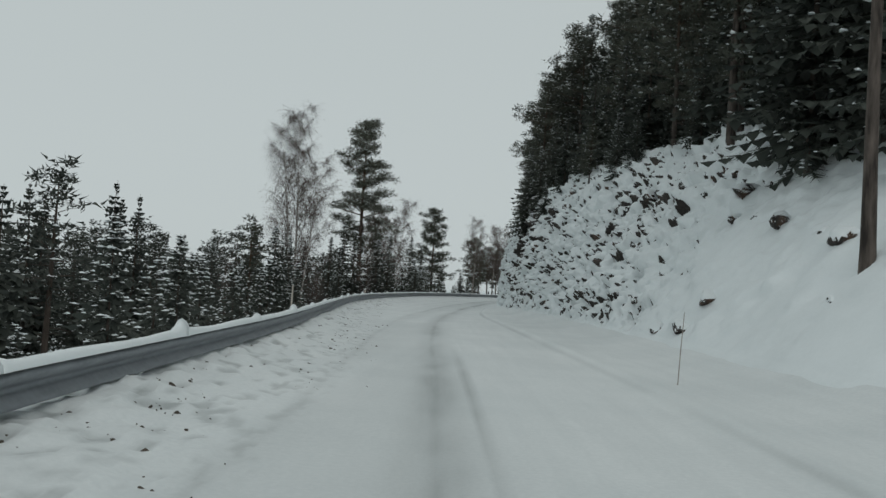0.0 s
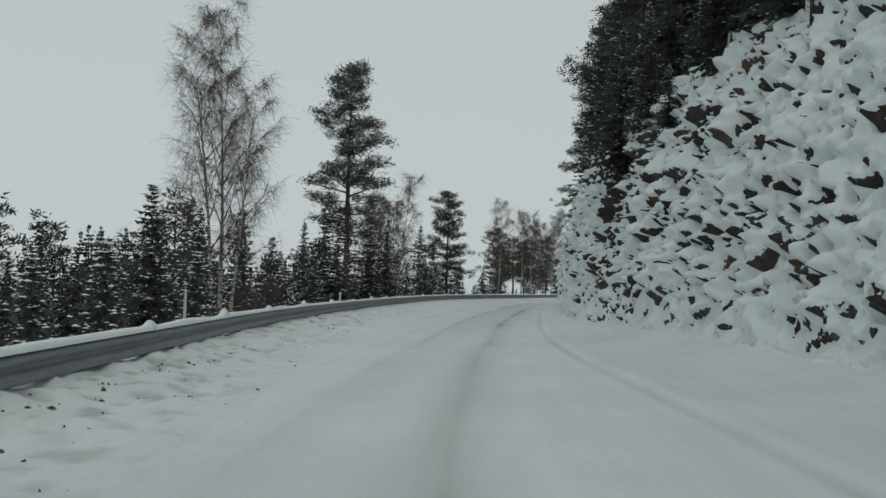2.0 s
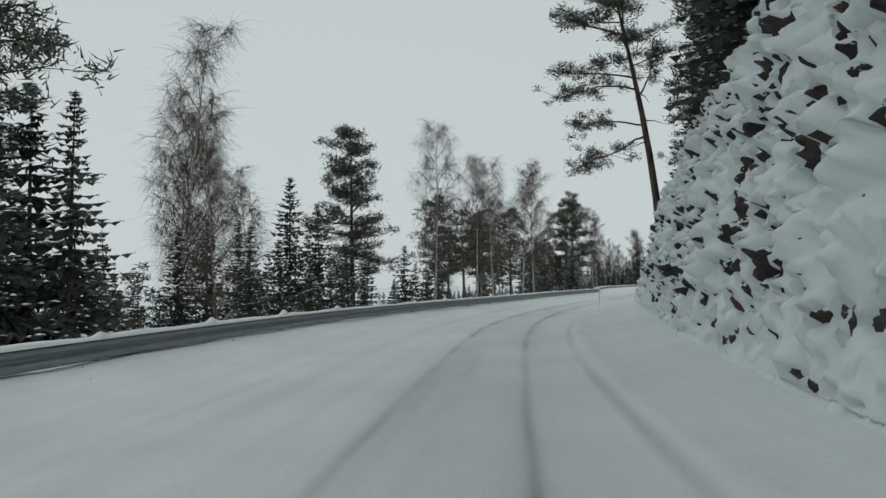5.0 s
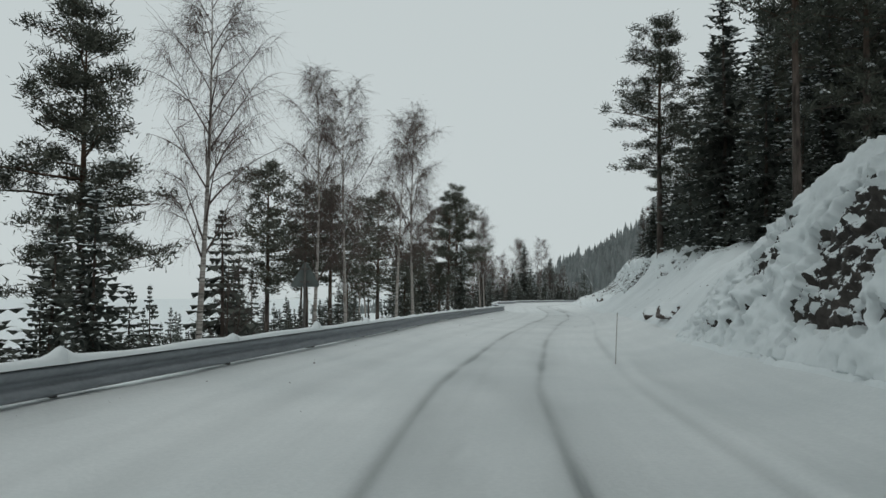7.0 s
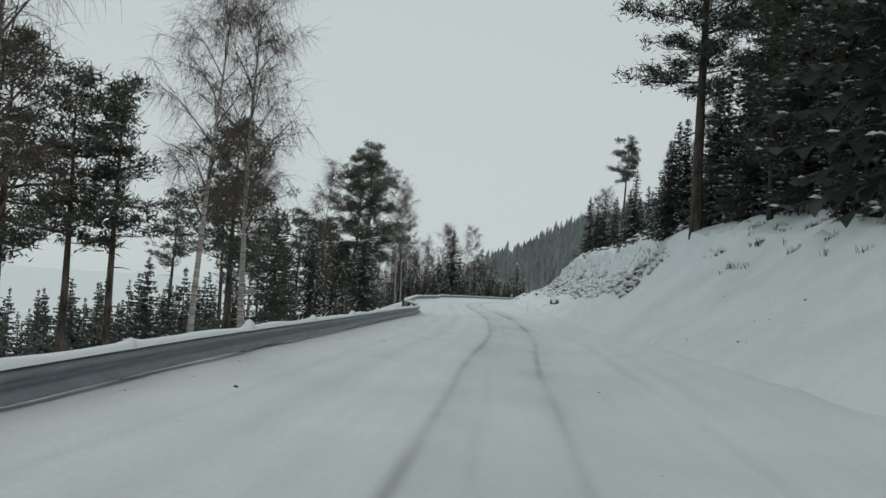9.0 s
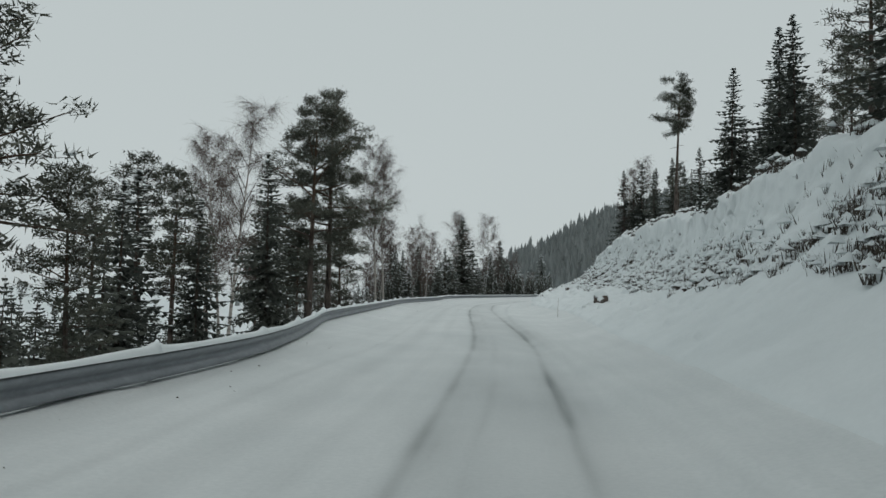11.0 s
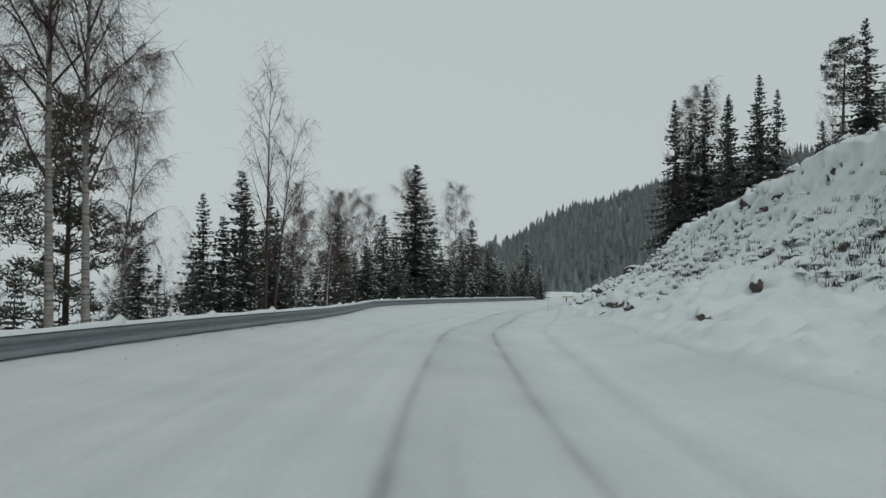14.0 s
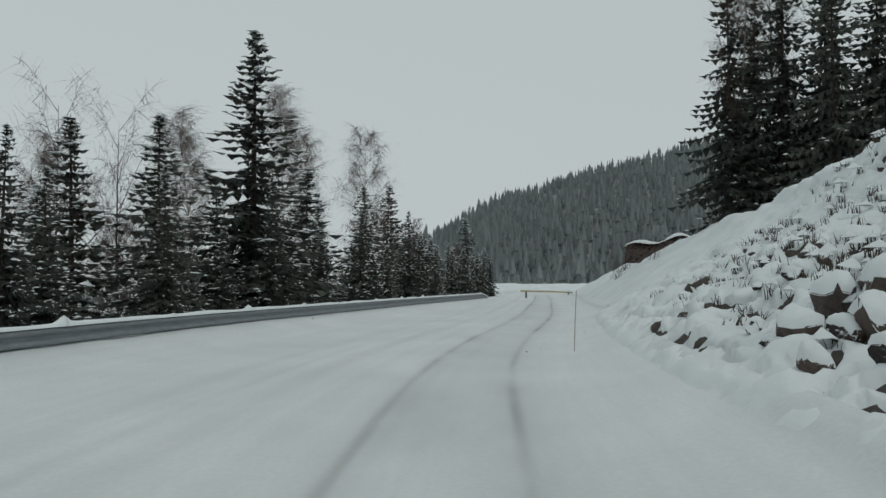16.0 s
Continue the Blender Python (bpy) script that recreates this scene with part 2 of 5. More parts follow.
rail_x = curve([-60, -10, 0, 10, 20, 28, 36, 44, 52, 62, 72, 80, 90, 100, 110, 120, 130, 138, 145, 151, 158, 166, 174, 182, 190, 198, 206, 214, 222, 231, 241, 252, 262, 272, 300],
               [11.12, 6.4, 5.27, 4.22, 2.77, 1.6, 0.56, 0.02, -0.28, -0.4, -0.11, 0.61, 2.31, 4.75, 7.18, 9.49, 12.19, 14.32, 16.2, 16.93, 17.48, 18.86, 20.32, 21.77, 23.31, 25.55, 28.06, 29.85, 31.5, 35.04, 40.08, 45.84, 51.4, 56.6, 68.73])
toe_x = curve([-60, -20, 0, 10, 20, 26, 34, 45, 60, 75, 86, 93, 98, 104, 112, 125, 140, 155, 168, 190, 202, 219, 235, 250, 262, 272, 285, 300],
              [18.5, 14.8, 13.4, 12.5, 11.6, 10.9, 9.9, 7.7, 7.7, 9.0, 10.4, 11.3, 12.0, 13.0, 14.9, 18.0, 21.6, 25.2, 28.6, 32.6, 36.0, 40.4, 47, 54.6, 59.6, 63.2, 68.5, 75.5])
crest_z = curve([-60, 0, 10, 20, 26, 34, 60, 75, 86, 92, 97, 100, 104, 112, 125, 140, 155, 170, 205, 220, 235, 250, 262, 272, 285, 300],
                [7, 8, 8, 7.5, 6.8, 6.7, 5.6, 5.6, 4.9, 3.9, 3.0, 2.6, 2.0, 2.2, 2.7, 3.5, 4.2, 4.7, 5.2, 4.6, 4.0, 3.9, 3.8, 3.1, 1.6, 0.6])
bank_run = curve([-60, 0, 10, 20, 27, 36, 60, 80, 92, 98, 104, 112, 125, 140, 152, 170, 220, 250, 300],
                 [13, 12, 11, 7.5, 4.0, 2.4, 1.9, 1.9, 1.6, 1.4, 1.9, 3.2, 3.6, 3.6, 4.0, 6.2, 7, 6, 6])
bank_power = curve([-60, 10, 25, 95, 110, 300], [1.2, 1.3, 1.9, 1.8, 1.25, 1.2])
valley_z = curve([-60, 60, 90, 115, 140, 200, 300], [-4, -4.2, -4.6, -5, -5.5, -5.5, -4])
far_valley = curve([-60, 60, 100, 130, 220, 300], [0, 0, -2, -9, -9, -4])
verge_z = curve([-60, 20, 50, 68, 100, 140, 170, 300], [0.27, 0.27, 0.27, 0.28, 0.265, 0.28, 0.285, 0.285])
lane_x = curve([-60, -5, 6, 18, 29, 47, 64, 74, 80, 87, 93, 99, 104, 110, 123, 136, 147, 155, 163, 171, 179, 187, 195, 204, 212, 225, 245, 262, 300],
               [13.2, 8.5, 7.5, 6.3, 5.4, 5.1, 5.1, 5.2, 5.5, 6.2, 7.1, 8.1, 9.2, 10.6, 14.2, 17.6, 19.8, 21.4, 22.9, 24.5, 26.2, 28.0, 30.0, 32.5, 35.6, 40.5, 49.8, 57, 72.5])


edge_off = curve([-60, 13, 26, 38, 60, 90, 110, 160, 200, 300], [2.9, 2.8, 2.35, 1.55, 1.55, 1.9, 2.2, 1.7, 2.0, 2.2])


track_off = curve([-60, 0, 18, 30, 36, 44, 55, 72, 92, 112, 119, 125, 135, 150, 160, 170, 184, 200, 212, 300], [-0.6, -0.6, -0.75, -0.6, -0.5, -0.6, -0.4, 0.05, -0.02, 0.05, -0.05, -0.12, 0.15, 0.75, 0.8, 0.65, 0.3, -0.1, -0.55, -0.25])


def terrain(x, y):
    """The height of the snowy ground."""
    x, y = np.asarray(x, float), np.asarray(y, float)
    yc = np.clip(y, -60, 300)
    u, d = rail_x(yc) - x, x - toe_x(yc)
    left = np.clip((u - 0.4) / 12, 0, 1)
    low = valley_z(yc) * left * left * (3 - 2 * left) * 1.0 + far_valley(yc) * np.clip((u - 18) / 40, 0, 1) + 1.5 * fractal(x * 0.06, y * 0.06) * left - np.clip(u - 20, 0, 400) * 0.012
    run, top = bank_run(yc), crest_z(yc)
    s = np.clip(d / run, 0, 1)
    high = top * (1 - (1 - s) ** bank_power(yc)) + 13 * (1 - np.exp(-np.clip(d - run, 0, 900) / 42)) * np.clip((290 - y) / 60, 0, 1)
    high = high + (0.5 * fractal(x * 0.5, y * 0.5, 0, 4) + 1.2 * fractal(x * 0.12, y * 0.12)) * np.clip(d / 3, 0, 1) + 0.5 * fractal(x * 1.1, y * 0.9, 3.0, 3) * np.clip(d - 1.5, 0, 1) * np.clip((y - 100) / 6, 0, 1)
    foot = 0.32 * np.clip(1 + d / 1.7, 0, 1) ** 2
    verge = verge_z(yc) * np.clip(1 + u / 1.9, 0, 1) ** 1.5 * np.clip(1.25 - u * 0.6, 0, 1)
    return low + high + foot + verge


# ---- ground, road and rock ----
def ground():
    ys = np.concatenate([np.linspace(-900, -70, 30), np.arange(-60, 100, 1.0), np.arange(100, 142, 0.4), np.arange(142, 300, 1.0), np.linspace(302, 420, 40), np.linspace(450, 3500, 40)])
    us = np.concatenate([np.geomspace(2500, 30, 34), np.linspace(28, 0.4, 34)])
    ds = np.concatenate([np.linspace(0, 12, 44), np.geomspace(13, 2500, 40)])
    yc = np.clip(ys, -60, 300)[:, None]
    rx, tx = rail_x(yc), toe_x(yc)
    mid = rx + (tx - rx) * np.linspace(0, 1, 16)[None, 1:-1]
    x = np.concatenate([rx - us[None], mid, tx + ds[None]], 1)
    y = np.repeat(ys[:, None], x.shape[1], 1)
    z = terrain(x, y)
    inner = (x > rx + 0.3) & (x < tx - 0.2)
    z = np.where(inner, z - 0.2, z)
    cliff = (y > 7) & (y < 104) & (x > tx - 0.2) & (x < tx + bank_run(yc) + 4)
    z = np.where(cliff, z - 0.9, z)
    bank = (y > 134) & (y < 238) & (x > tx - 0.2) & (x < tx + bank_run(yc) + 1)
    z = np.where(bank, z - 0.5, z)
    return tagged(grid_mesh("ground", x, y, z, MAT_SNOW), "snow-covered ground falling away from the road", "ground", kind="structure")


def road():
    ys = np.concatenate([np.arange(-60, -12, 1.0), np.arange(-12, 30, 0.13), np.arange(30, 70, 0.33), np.arange(70, 330, 0.66)])
    yc = np.clip(ys, -60, 300)[:, None]
    a, b = rail_x(yc) - 0.12, toe_x(yc) + 0.15
    core = lane_x(yc) + track_off(yc)
    x = np.sort(np.concatenate([a + (b - a) * np.linspace(0, 1, 70)[None], a + np.linspace(0.02, 1.9, 30)[None], core + np.linspace(-1.05, -0.4, 24)[None], core + np.linspace(0.45, 1.05, 22)[None], lane_x(yc) + edge_off(yc) + np.linspace(-0.3, 0.3, 14)[None]], 1), 1)
    x = np.clip(x, a, b) + np.linspace(0, 0.002, x.shape[1])[None]
    y = np.repeat(ys[:, None], x.shape[1], 1)
    off = x - lane_x(yc)
    wander = 0.12 * fractal(y * 0.05, 0 * y + 3.0, 0, 3)
    centre = off - track_off(yc) - wander
    grain = np.clip(0.75 + 1.3 * fractal(y * 0.5, x * 2.0, 0, 3), 0.2, 1)
    packed = 0
    far = np.clip((y - 30) / 30, 0, 1)
    for place, wide, deep in ((-0.72, 0.07, 0.68), (-0.6, 0.26, 0.38), (0.7, 0.065, 0.72), (0.72, 0.32, 0.5), (1.15, 0.05, 0.45), (-0.2, 0.06, 0.2), (-0.05, 0.5, 0.16), (-1.5, 0.12, 0.16), (-2.3, 0.22, 0.3), (-2.9, 0.07, 0.2), (-3.6, 0.25, 0.16)):
        line = centre - place - 0.05 * fractal(y * 0.35, 0 * y + place * 7, 0, 2)
        strong = deep * (1.6 * np.clip((14 - y) / 6, 0.1, 1) if place > 1 else 0.3 + 0.7 * far if place < 0 or wide < 0.1 else 1.2 - 0.4 * far)
        if -0.8 < place < -0.7:
            strong = strong * (1 + 0.6 * np.exp(-(((y - 112) / 18) ** 2)))
        packed = packed + strong * np.exp(-((line / wide) ** 2)) * np.clip(0.8 + (1.7 if wide < 0.2 else 1.0) * fractal(y * 0.12 + place * 9, x * 0.5, 0, 4), 0.05, 1.15) * grain
    ridge = off - edge_off(yc) - 0.5 * wander
    packed = packed + np.clip((150 - y) / 50, 0.15, 1) * 0.6 * np.exp(-((ridge / 0.07) ** 2)) * np.clip(0.6 + 1.4 * fractal(y * 0.2, x * 0.3, 2.0, 3), 0, 1)
    packed = packed + 0.2 * np.clip(1 - np.abs(centre) / 1.9, 0, 1) * np.clip(0.4 + 2.2 * fractal(y * 0.07, x * 1.6, 5.0, 4), 0, 1)
    rough_verge = np.clip(1 - (x - rail_x(yc)) / 1.8, 0, 1) * np.clip((75 - y) / 20, 0.25, 1)
    # Verge speckles: shade among the snow lumps painted in, together with dirt marks.
    packed = packed + 0.9 * np.clip(fractal(x * 6.5, y * 4.6, 7.0, 3) * 8 - 0.45, 0, 1) * np.clip(1 - (x - rail_x(yc)) / 1.7, 0, 1) ** 0.6 * np.clip((66 - y) / 25, 0.1, 1)
    z = 0.012 + terrain(x, y) * 1.0 + 0.03 * fractal(x * 1.3, y * 0.5, 0, 3) - 0.03 * packed
    z = z + 0.07 / (1 + np.exp(-ridge / 0.06)) + 0.05 * np.exp(-(((ridge - 0.2) / 0.2) ** 2)) * (0.6 + fractal(x, y * 0.4)) + 0.06 * np.clip(ridge, 0, 1) * fractal(x * 1.7, y * 1.1, 0, 3)
    z = z + rough_verge * (0.08 * fractal(x * 2.6, y * 2.2, 1.0, 3) + 0.2 * fractal(x * 6, y * 5, 1.0, 2) + 0.03)
    z[:, 0] -= 0.3
    z[:, -1] -= 0.1
    ob = grid_mesh("road", x, y, z, MAT_ROAD, {"packed": np.clip(packed, 0, 1), "lane": centre})
    return tagged(ob, "snow-packed road with shallow grey wheel tracks", "road", kind="structure")


def smooth(a, times):
    for _ in range(times):
        for axis in (0, 1):
            a = (np.roll(a, 1, axis) + 2 * a + np.roll(a, -1, axis)) / 4
    return a


def rubble(x, y, z, seed, tilt):
    """Broken stones: each face stands out by its own amount and leans its own way; joints are cut in between."""
    i, j, k = np.floor(x), np.floor(y), np.floor(z)
    best, second, face = np.full(x.shape, 9.0), np.full(x.shape, 9.0), np.zeros(x.shape)
    for a in (-1, 0, 1):
        for b in (-1, 0, 1):
            for c in (-1, 0, 1):
                p, q, r = i + a, j + b, k + c
                one = hash3(p, q, r, seed)
                two, three, tall = (one * 97.31) % 1.0, (one * 389.7) % 1.0, (one * 1571.3) % 1.0
                dy, dz = y - q - two, z - r - three
                dist = (p + one - x) ** 2 + dy**2 + dz**2
                nearer = dist < best
                second = np.where(nearer, best, np.minimum(second, dist))
                face = np.where(nearer, tall - 0.4 + tilt * (two - 0.5) * 2 * dy - tilt * (0.3 + three) * dz, face)
                best = np.where(nearer, dist, best)
    return face, np.sqrt(second) - np.sqrt(best), np.sqrt(best)


def rock_stretch(ys, columns, deep, fine, amp, cover, ramp_in, ramp_out, bare, pillow, even, heath, rock_label, snow_label):
    """Broken rock along the foot of the bank, and snow lying in rounded cushions on its ledges."""
    start, end = ys[0], ys[-1]
    dense = np.linspace(0, 1, 400) ** 1.5
    rows = []
    for y in ys:
        reach = float(bank_run(y)) + deep
        dd = -0.5 + reach * dense
        zz = terrain(float(toe_x(y)) + dd, np.full(400, y))
        way = np.concatenate([[0], np.cumsum(np.hypot(np.diff(dd), np.diff(zz)) * np.where(dd[1:] < reach - deep + 1, 1.0, 0.45))])
        rows.append(np.interp(np.linspace(0, way[-1], columns), way, dd))
    d = np.array(rows)
    run, tx = bank_run(ys)[:, None], toe_x(ys)[:, None]
    x, y = tx + d, np.repeat(ys[:, None], columns, 1)
    z = terrain(x, y)
    gx = np.gradient(z, axis=1) / np.maximum(np.gradient(x, axis=1), 1e-3)
    gx = smooth(gx, 3)
    n = np.sqrt(1 + gx**2)
    nx, nz = -gx / n, 1 / n
    fade = np.clip((d + 0.1) / 0.3, 0, 1) * np.clip((run + deep - 0.8 - d) / 1.5, 0, 1) * np.clip((y - start) / ramp_in, 0, 1) * np.clip((end - y) / ramp_out, 0, 1)
    bend = 0.5 * fractal(x * 0.5, y * 0.5, z * 0.5, 3)
    zt = z + 0.35 * (y - start) + bend
    big, cut1, _ = rubble(x * 0.42 * fine, (y - 0.3 * z) * 0.42 * fine + bend, zt * 0.5 * fine, 11, 0.5)
    mid, cut2, _ = rubble(x * 1.0 * fine, y * 1.05 * fine + bend, zt * 1.3 * fine, 23, 0.6)
    small, cut3, _ = rubble(x * 2.3 * fine, y * 2.1 * fine, z * 2.5 * fine + bend, 37, 0.6)
    tiny, _, _ = rubble(x * 3.6 * fine, y * 3.4 * fine, z * 3.7 * fine, 41, 0.5)
    push = amp * (0.6 * big + 0.5 * mid + 0.4 * small + 0.26 * tiny - 0.22 * np.exp(-cut1 * 10) - 0.15 * np.exp(-cut2 * 8) - 0.1 * np.exp(-cut3 * 6))
    push = (0.35 * push + 0.65 * smooth(push, 1)) * fade
    if not heath:
        push = push * (1 - 0.55 * np.clip((y - 90) / 6, 0, 1)) * (1 - 0.65 * np.clip((21 - y) / 4, 0, 1))
    rx, ry, rz = x + nx * push, y, z + nz * push
    # how far each spot of the broken surface faces up
    ux, uz, uy = np.gradient(rx, axis=1), np.gradient(rz, axis=1), np.gradient(ry, axis=1)
    vx, vz, vy = np.gradient(rx, axis=0), np.gradient(rz, axis=0), np.gradient(ry, axis=0)
    cx, cy, cz = uy * vz - uz * vy, uz * vx - ux * vz, ux * vy - uy * vx
    up = cz / np.maximum(np.sqrt(cx**2 + cy**2 + cz**2), 1e-6)
    holds = 0.55 * smooth(up, 2) + 0.6 * smooth(up, 9) - even * nz * np.clip(1.6 - 1.2 * d / run, 0, 1)
    calm = np.clip((206 - y) / 5, 0, 1) if heath else 0 * y
    if heath:
        patch = holds + 0.55 * fractal(x * 0.45, y * 0.45, z * 0.45, 3) + 0.75 * fractal(x * 2.9, y * 2.9, z * 2.9, 3) + 0.8 * fractal(x * 6.5, y * 6.5, z * 6.5, 2) - 0.06 * np.exp(-(((y - 217) / 11) ** 2))
        patch = patch + 0.8 * calm * np.clip((d / run - 0.45) * 4, 0, 1) * fractal(x * 3.2, y * 2.4, z * 7.5, 2) + 0.38 * calm * np.clip(1.5 - d / run, 0, 1) + 0.35 * calm * np.clip((d / run - 0.5) * 3, 0, 1)
    else:
        patch = 0.5 * holds + 0.45 * fractal(x * 0.45, y * 0.45, z * 0.45, 3) + 0.8 * fractal(x * 2.6, y * 2.8, z * 2.2, 2) + 2.3 * fractal(x * 7.0, y * 7.0 + 1.5 * z, z * 4.8, 3)
        patch = patch + 0.8 * fractal(y * 1.1 + 0.3 * z, z * 0.22 + 7, 0, 2)
    patch = patch - (0.0 if heath else 0.3) * np.clip(1.5 - z, 0, 1) * np.clip(d / 0.2, 0, 1)
    for by, bz, wy, wz, much in bare:
        patch = patch - much * np.exp(-(((y - by) / wy) ** 2) - ((z - bz) / wz) ** 2)
    _, _, f1 = rubble(x * 2.0, y * 1.6, z * 2.1 + bend, 51, 0)
    _, _, f2 = rubble(x * 4.6, y * 3.6, z * 4.8 + bend, 67, 0)
    puff = 0.5 * (0.5 - f1**2 * 1.4) + 0.45 * (0.5 - f2**2 * 1.4)
    patch = patch + 0.6 * puff
    rank = np.sort(patch[(fade > 0.9)])
    level = rank[int((1 - cover) * len(rank))]
    over = patch - level
    depth = np.where(over > 0, 0.12 * (1 - np.exp(-np.maximum(over, 0) * 12)), np.clip(over * 1.2, -0.3, 0)) + pillow * puff * fade
    depth = depth - 0.03 * calm * np.clip((d / run - 0.4) * 4, 0, 1) * np.clip((y - 150) / 12, 0, 1)
    lie = np.maximum(0.5 * push + 0.5 * smooth(push, 2), smooth(push, 5)) + depth + 0.05 * fractal(x * 1.5, y * 1.5, z * 1.5, 3) * fade
    edge = np.clip((1 - fade) * 2, 0, 1)
    lie = lie * (1 - edge) + edge * np.maximum(lie, smooth(push, 4) + 0.03)
    rim = np.clip(1 - (d + 0.5) / 0.4, 0, 1) + np.clip(1 - (run + deep - 0.5 - d) / 0.5, 0, 1) + np.clip(1 - (y - start) / 1.0, 0, 1) + np.clip(1 - (end - y) / 1.0, 0, 1)
    for name, out, mat, label in (("rock_face", push, MAT_HEATH if heath else MAT_ROCK, rock_label), ("snow_blanket", lie, MAT_SNOW_CAP, snow_label)):
        sink = (0.12 * (1 - fade) if name == "rock_face" else 0.0) + 0.3 * rim
        tagged(grid_mesh(name, x + nx * out, y, z + nz * out - sink, mat), label, "rock face" if name == "rock_face" else "snow", kind="structure")


def rock_face():
    bare = [(42.4, 3.6, 0.8, 3.0, 0.6), (39.2, 0.5, 0.8, 0.6, 0.6), (30.5, 0.4, 0.6, 0.5, 0.6), (32, 2.5, 1.1, 0.8, 0.4), (37.6, 5.2, 1.2, 0.7, 0.35), (25, 0.6, 1.5, 0.6, 0.3),
            (97.0, 1.8, 1.3, 0.8, 1.5), (100.6, 2.0, 0.9, 0.6, 1.5), (88, 2.0, 2, 1.2, 0.2), (78, 1.4, 1.0, 0.9, 0.35), (78.6, 4.2, 1.0, 1.1, 0.4), (60, 3.5, 2, 1.5, 0.2), (101, 3.6, 4, 1.0, -0.4), (100, 1.5, 6, 4, -0.35), (40.5, 5.2, 1.0, 0.8, 0.5), (9.5, 2.5, 8, 9, -1.7)]
    ys = np.concatenate([np.arange(5, 18, 0.1), np.arange(18, 58, 0.046), np.arange(58, 106, 0.066)])
    rock_stretch(ys, 185, 4.0, 2.6, 0.6, 0.77, 9, 3.5, bare, 0.1, 1.0, False,
                 "blasted rock face with snow on its ledges", "pillows of snow clinging to the rock face")
    rock_stretch(np.arange(132, 240, 0.13), 100, 2.5, 2.0, 0.3, 0.945, 25, 8, [], 0.16, 0.75, True,
                 "stones and broken rock under a snowy bank", "lumpy snow over stones and heather on the bank")


def far_hill():
    """A wooded ridge beyond the end of the road, in rings round a point on the road."""
    az = np.radians(np.linspace(-6, 100, 160))[None]
    r = np.linspace(330, 1150, 60)[:, None]
    ridge = np.interp(np.degrees(az), [-6, 4, 9, 12, 13, 14.8, 17, 18.3, 19.7, 25, 26.5, 33.6, 50, 100], [-30, -30, -16, 14, 23, 42, 54, 65, 81, 105, 110, 142, 160, 160])
    t = np.clip((r - 330) / 570, 0, 1.3)
    z = -12 + (ridge + 12) * np.where(t < 1, t ** 0.9, 1 - (t - 1) * 0.8) + 14 * fractal(r * np.cos(az) * 0.01, r * np.sin(az) * 0.01) * np.clip(t * 3, 0, 1)
    x, y = 30 + r * np.sin(az), 200 + r * np.cos(az)
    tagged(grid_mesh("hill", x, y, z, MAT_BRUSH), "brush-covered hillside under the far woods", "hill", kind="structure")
    rng = np.random.default_rng(5)
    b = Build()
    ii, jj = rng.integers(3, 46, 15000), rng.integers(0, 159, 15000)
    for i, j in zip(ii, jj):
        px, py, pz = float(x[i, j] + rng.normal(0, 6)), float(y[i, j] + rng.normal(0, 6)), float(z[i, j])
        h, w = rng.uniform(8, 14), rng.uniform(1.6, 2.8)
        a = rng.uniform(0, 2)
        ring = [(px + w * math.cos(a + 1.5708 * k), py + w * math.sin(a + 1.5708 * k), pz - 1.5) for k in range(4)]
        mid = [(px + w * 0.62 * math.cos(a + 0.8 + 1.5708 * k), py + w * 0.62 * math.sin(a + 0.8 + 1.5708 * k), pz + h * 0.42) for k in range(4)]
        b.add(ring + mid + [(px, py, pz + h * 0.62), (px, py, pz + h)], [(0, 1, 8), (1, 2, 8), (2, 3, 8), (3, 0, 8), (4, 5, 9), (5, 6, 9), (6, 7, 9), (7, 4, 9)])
    tagged(part("far_woods", b, MAT_FAR), "conifer forest on the far hillside, paled with painted haze", "forest", kind="stuff")


ground()
road()
rock_face()
far_hill()


# ---- trees ----
def limb_path(start, way, length, bend, steps, rng, wobble=0.08):
    pts, p, w = [Vector(start)], Vector(start), Vector(way).normalized()
    for _ in range(steps):
        w = (w + Vector((rng.gauss(0, wobble), rng.gauss(0, wobble), bend / steps + rng.gauss(0, wobble * 0.6)))).normalized()
        p = p + w * (length / steps)
        pts.append(p.copy())
    return pts


def blob(b, p, r, rng, flat=0.5):
    """A small cushion of snow."""
    k, turn, long = 4, rng.random() * 6.28, rng.uniform(1.0, 1.6)
    co, si = math.cos(turn), math.sin(turn)
    ring = []
    for i in range(k):
        u, v = r * rng.uniform(0.6, 1.2) * long * math.cos(6.2832 * i / k), r * rng.uniform(0.6, 1.2) * math.sin(6.2832 * i / k)
        ring.append((p[0] + u * co - v * si, p[1] + u * si + v * co, p[2] - r * rng.uniform(0.0, 0.3)))
    b.add(ring + [(p[0] + rng.gauss(0, r * 0.2), p[1] + rng.gauss(0, r * 0.2), p[2] + r * flat)], [(i, (i + 1) % k, k) for i in range(k)])


def tree_thing(name, label, category, parts):
    root = new(name)
    for key, build, mat, smooth in parts:
        ob = part(key, build, mat, root, smooth=smooth)
        if key == "snow":
            tagged(ob, "cushions of snow on the branches", kind="stuff")
    return tagged(root, label, category)


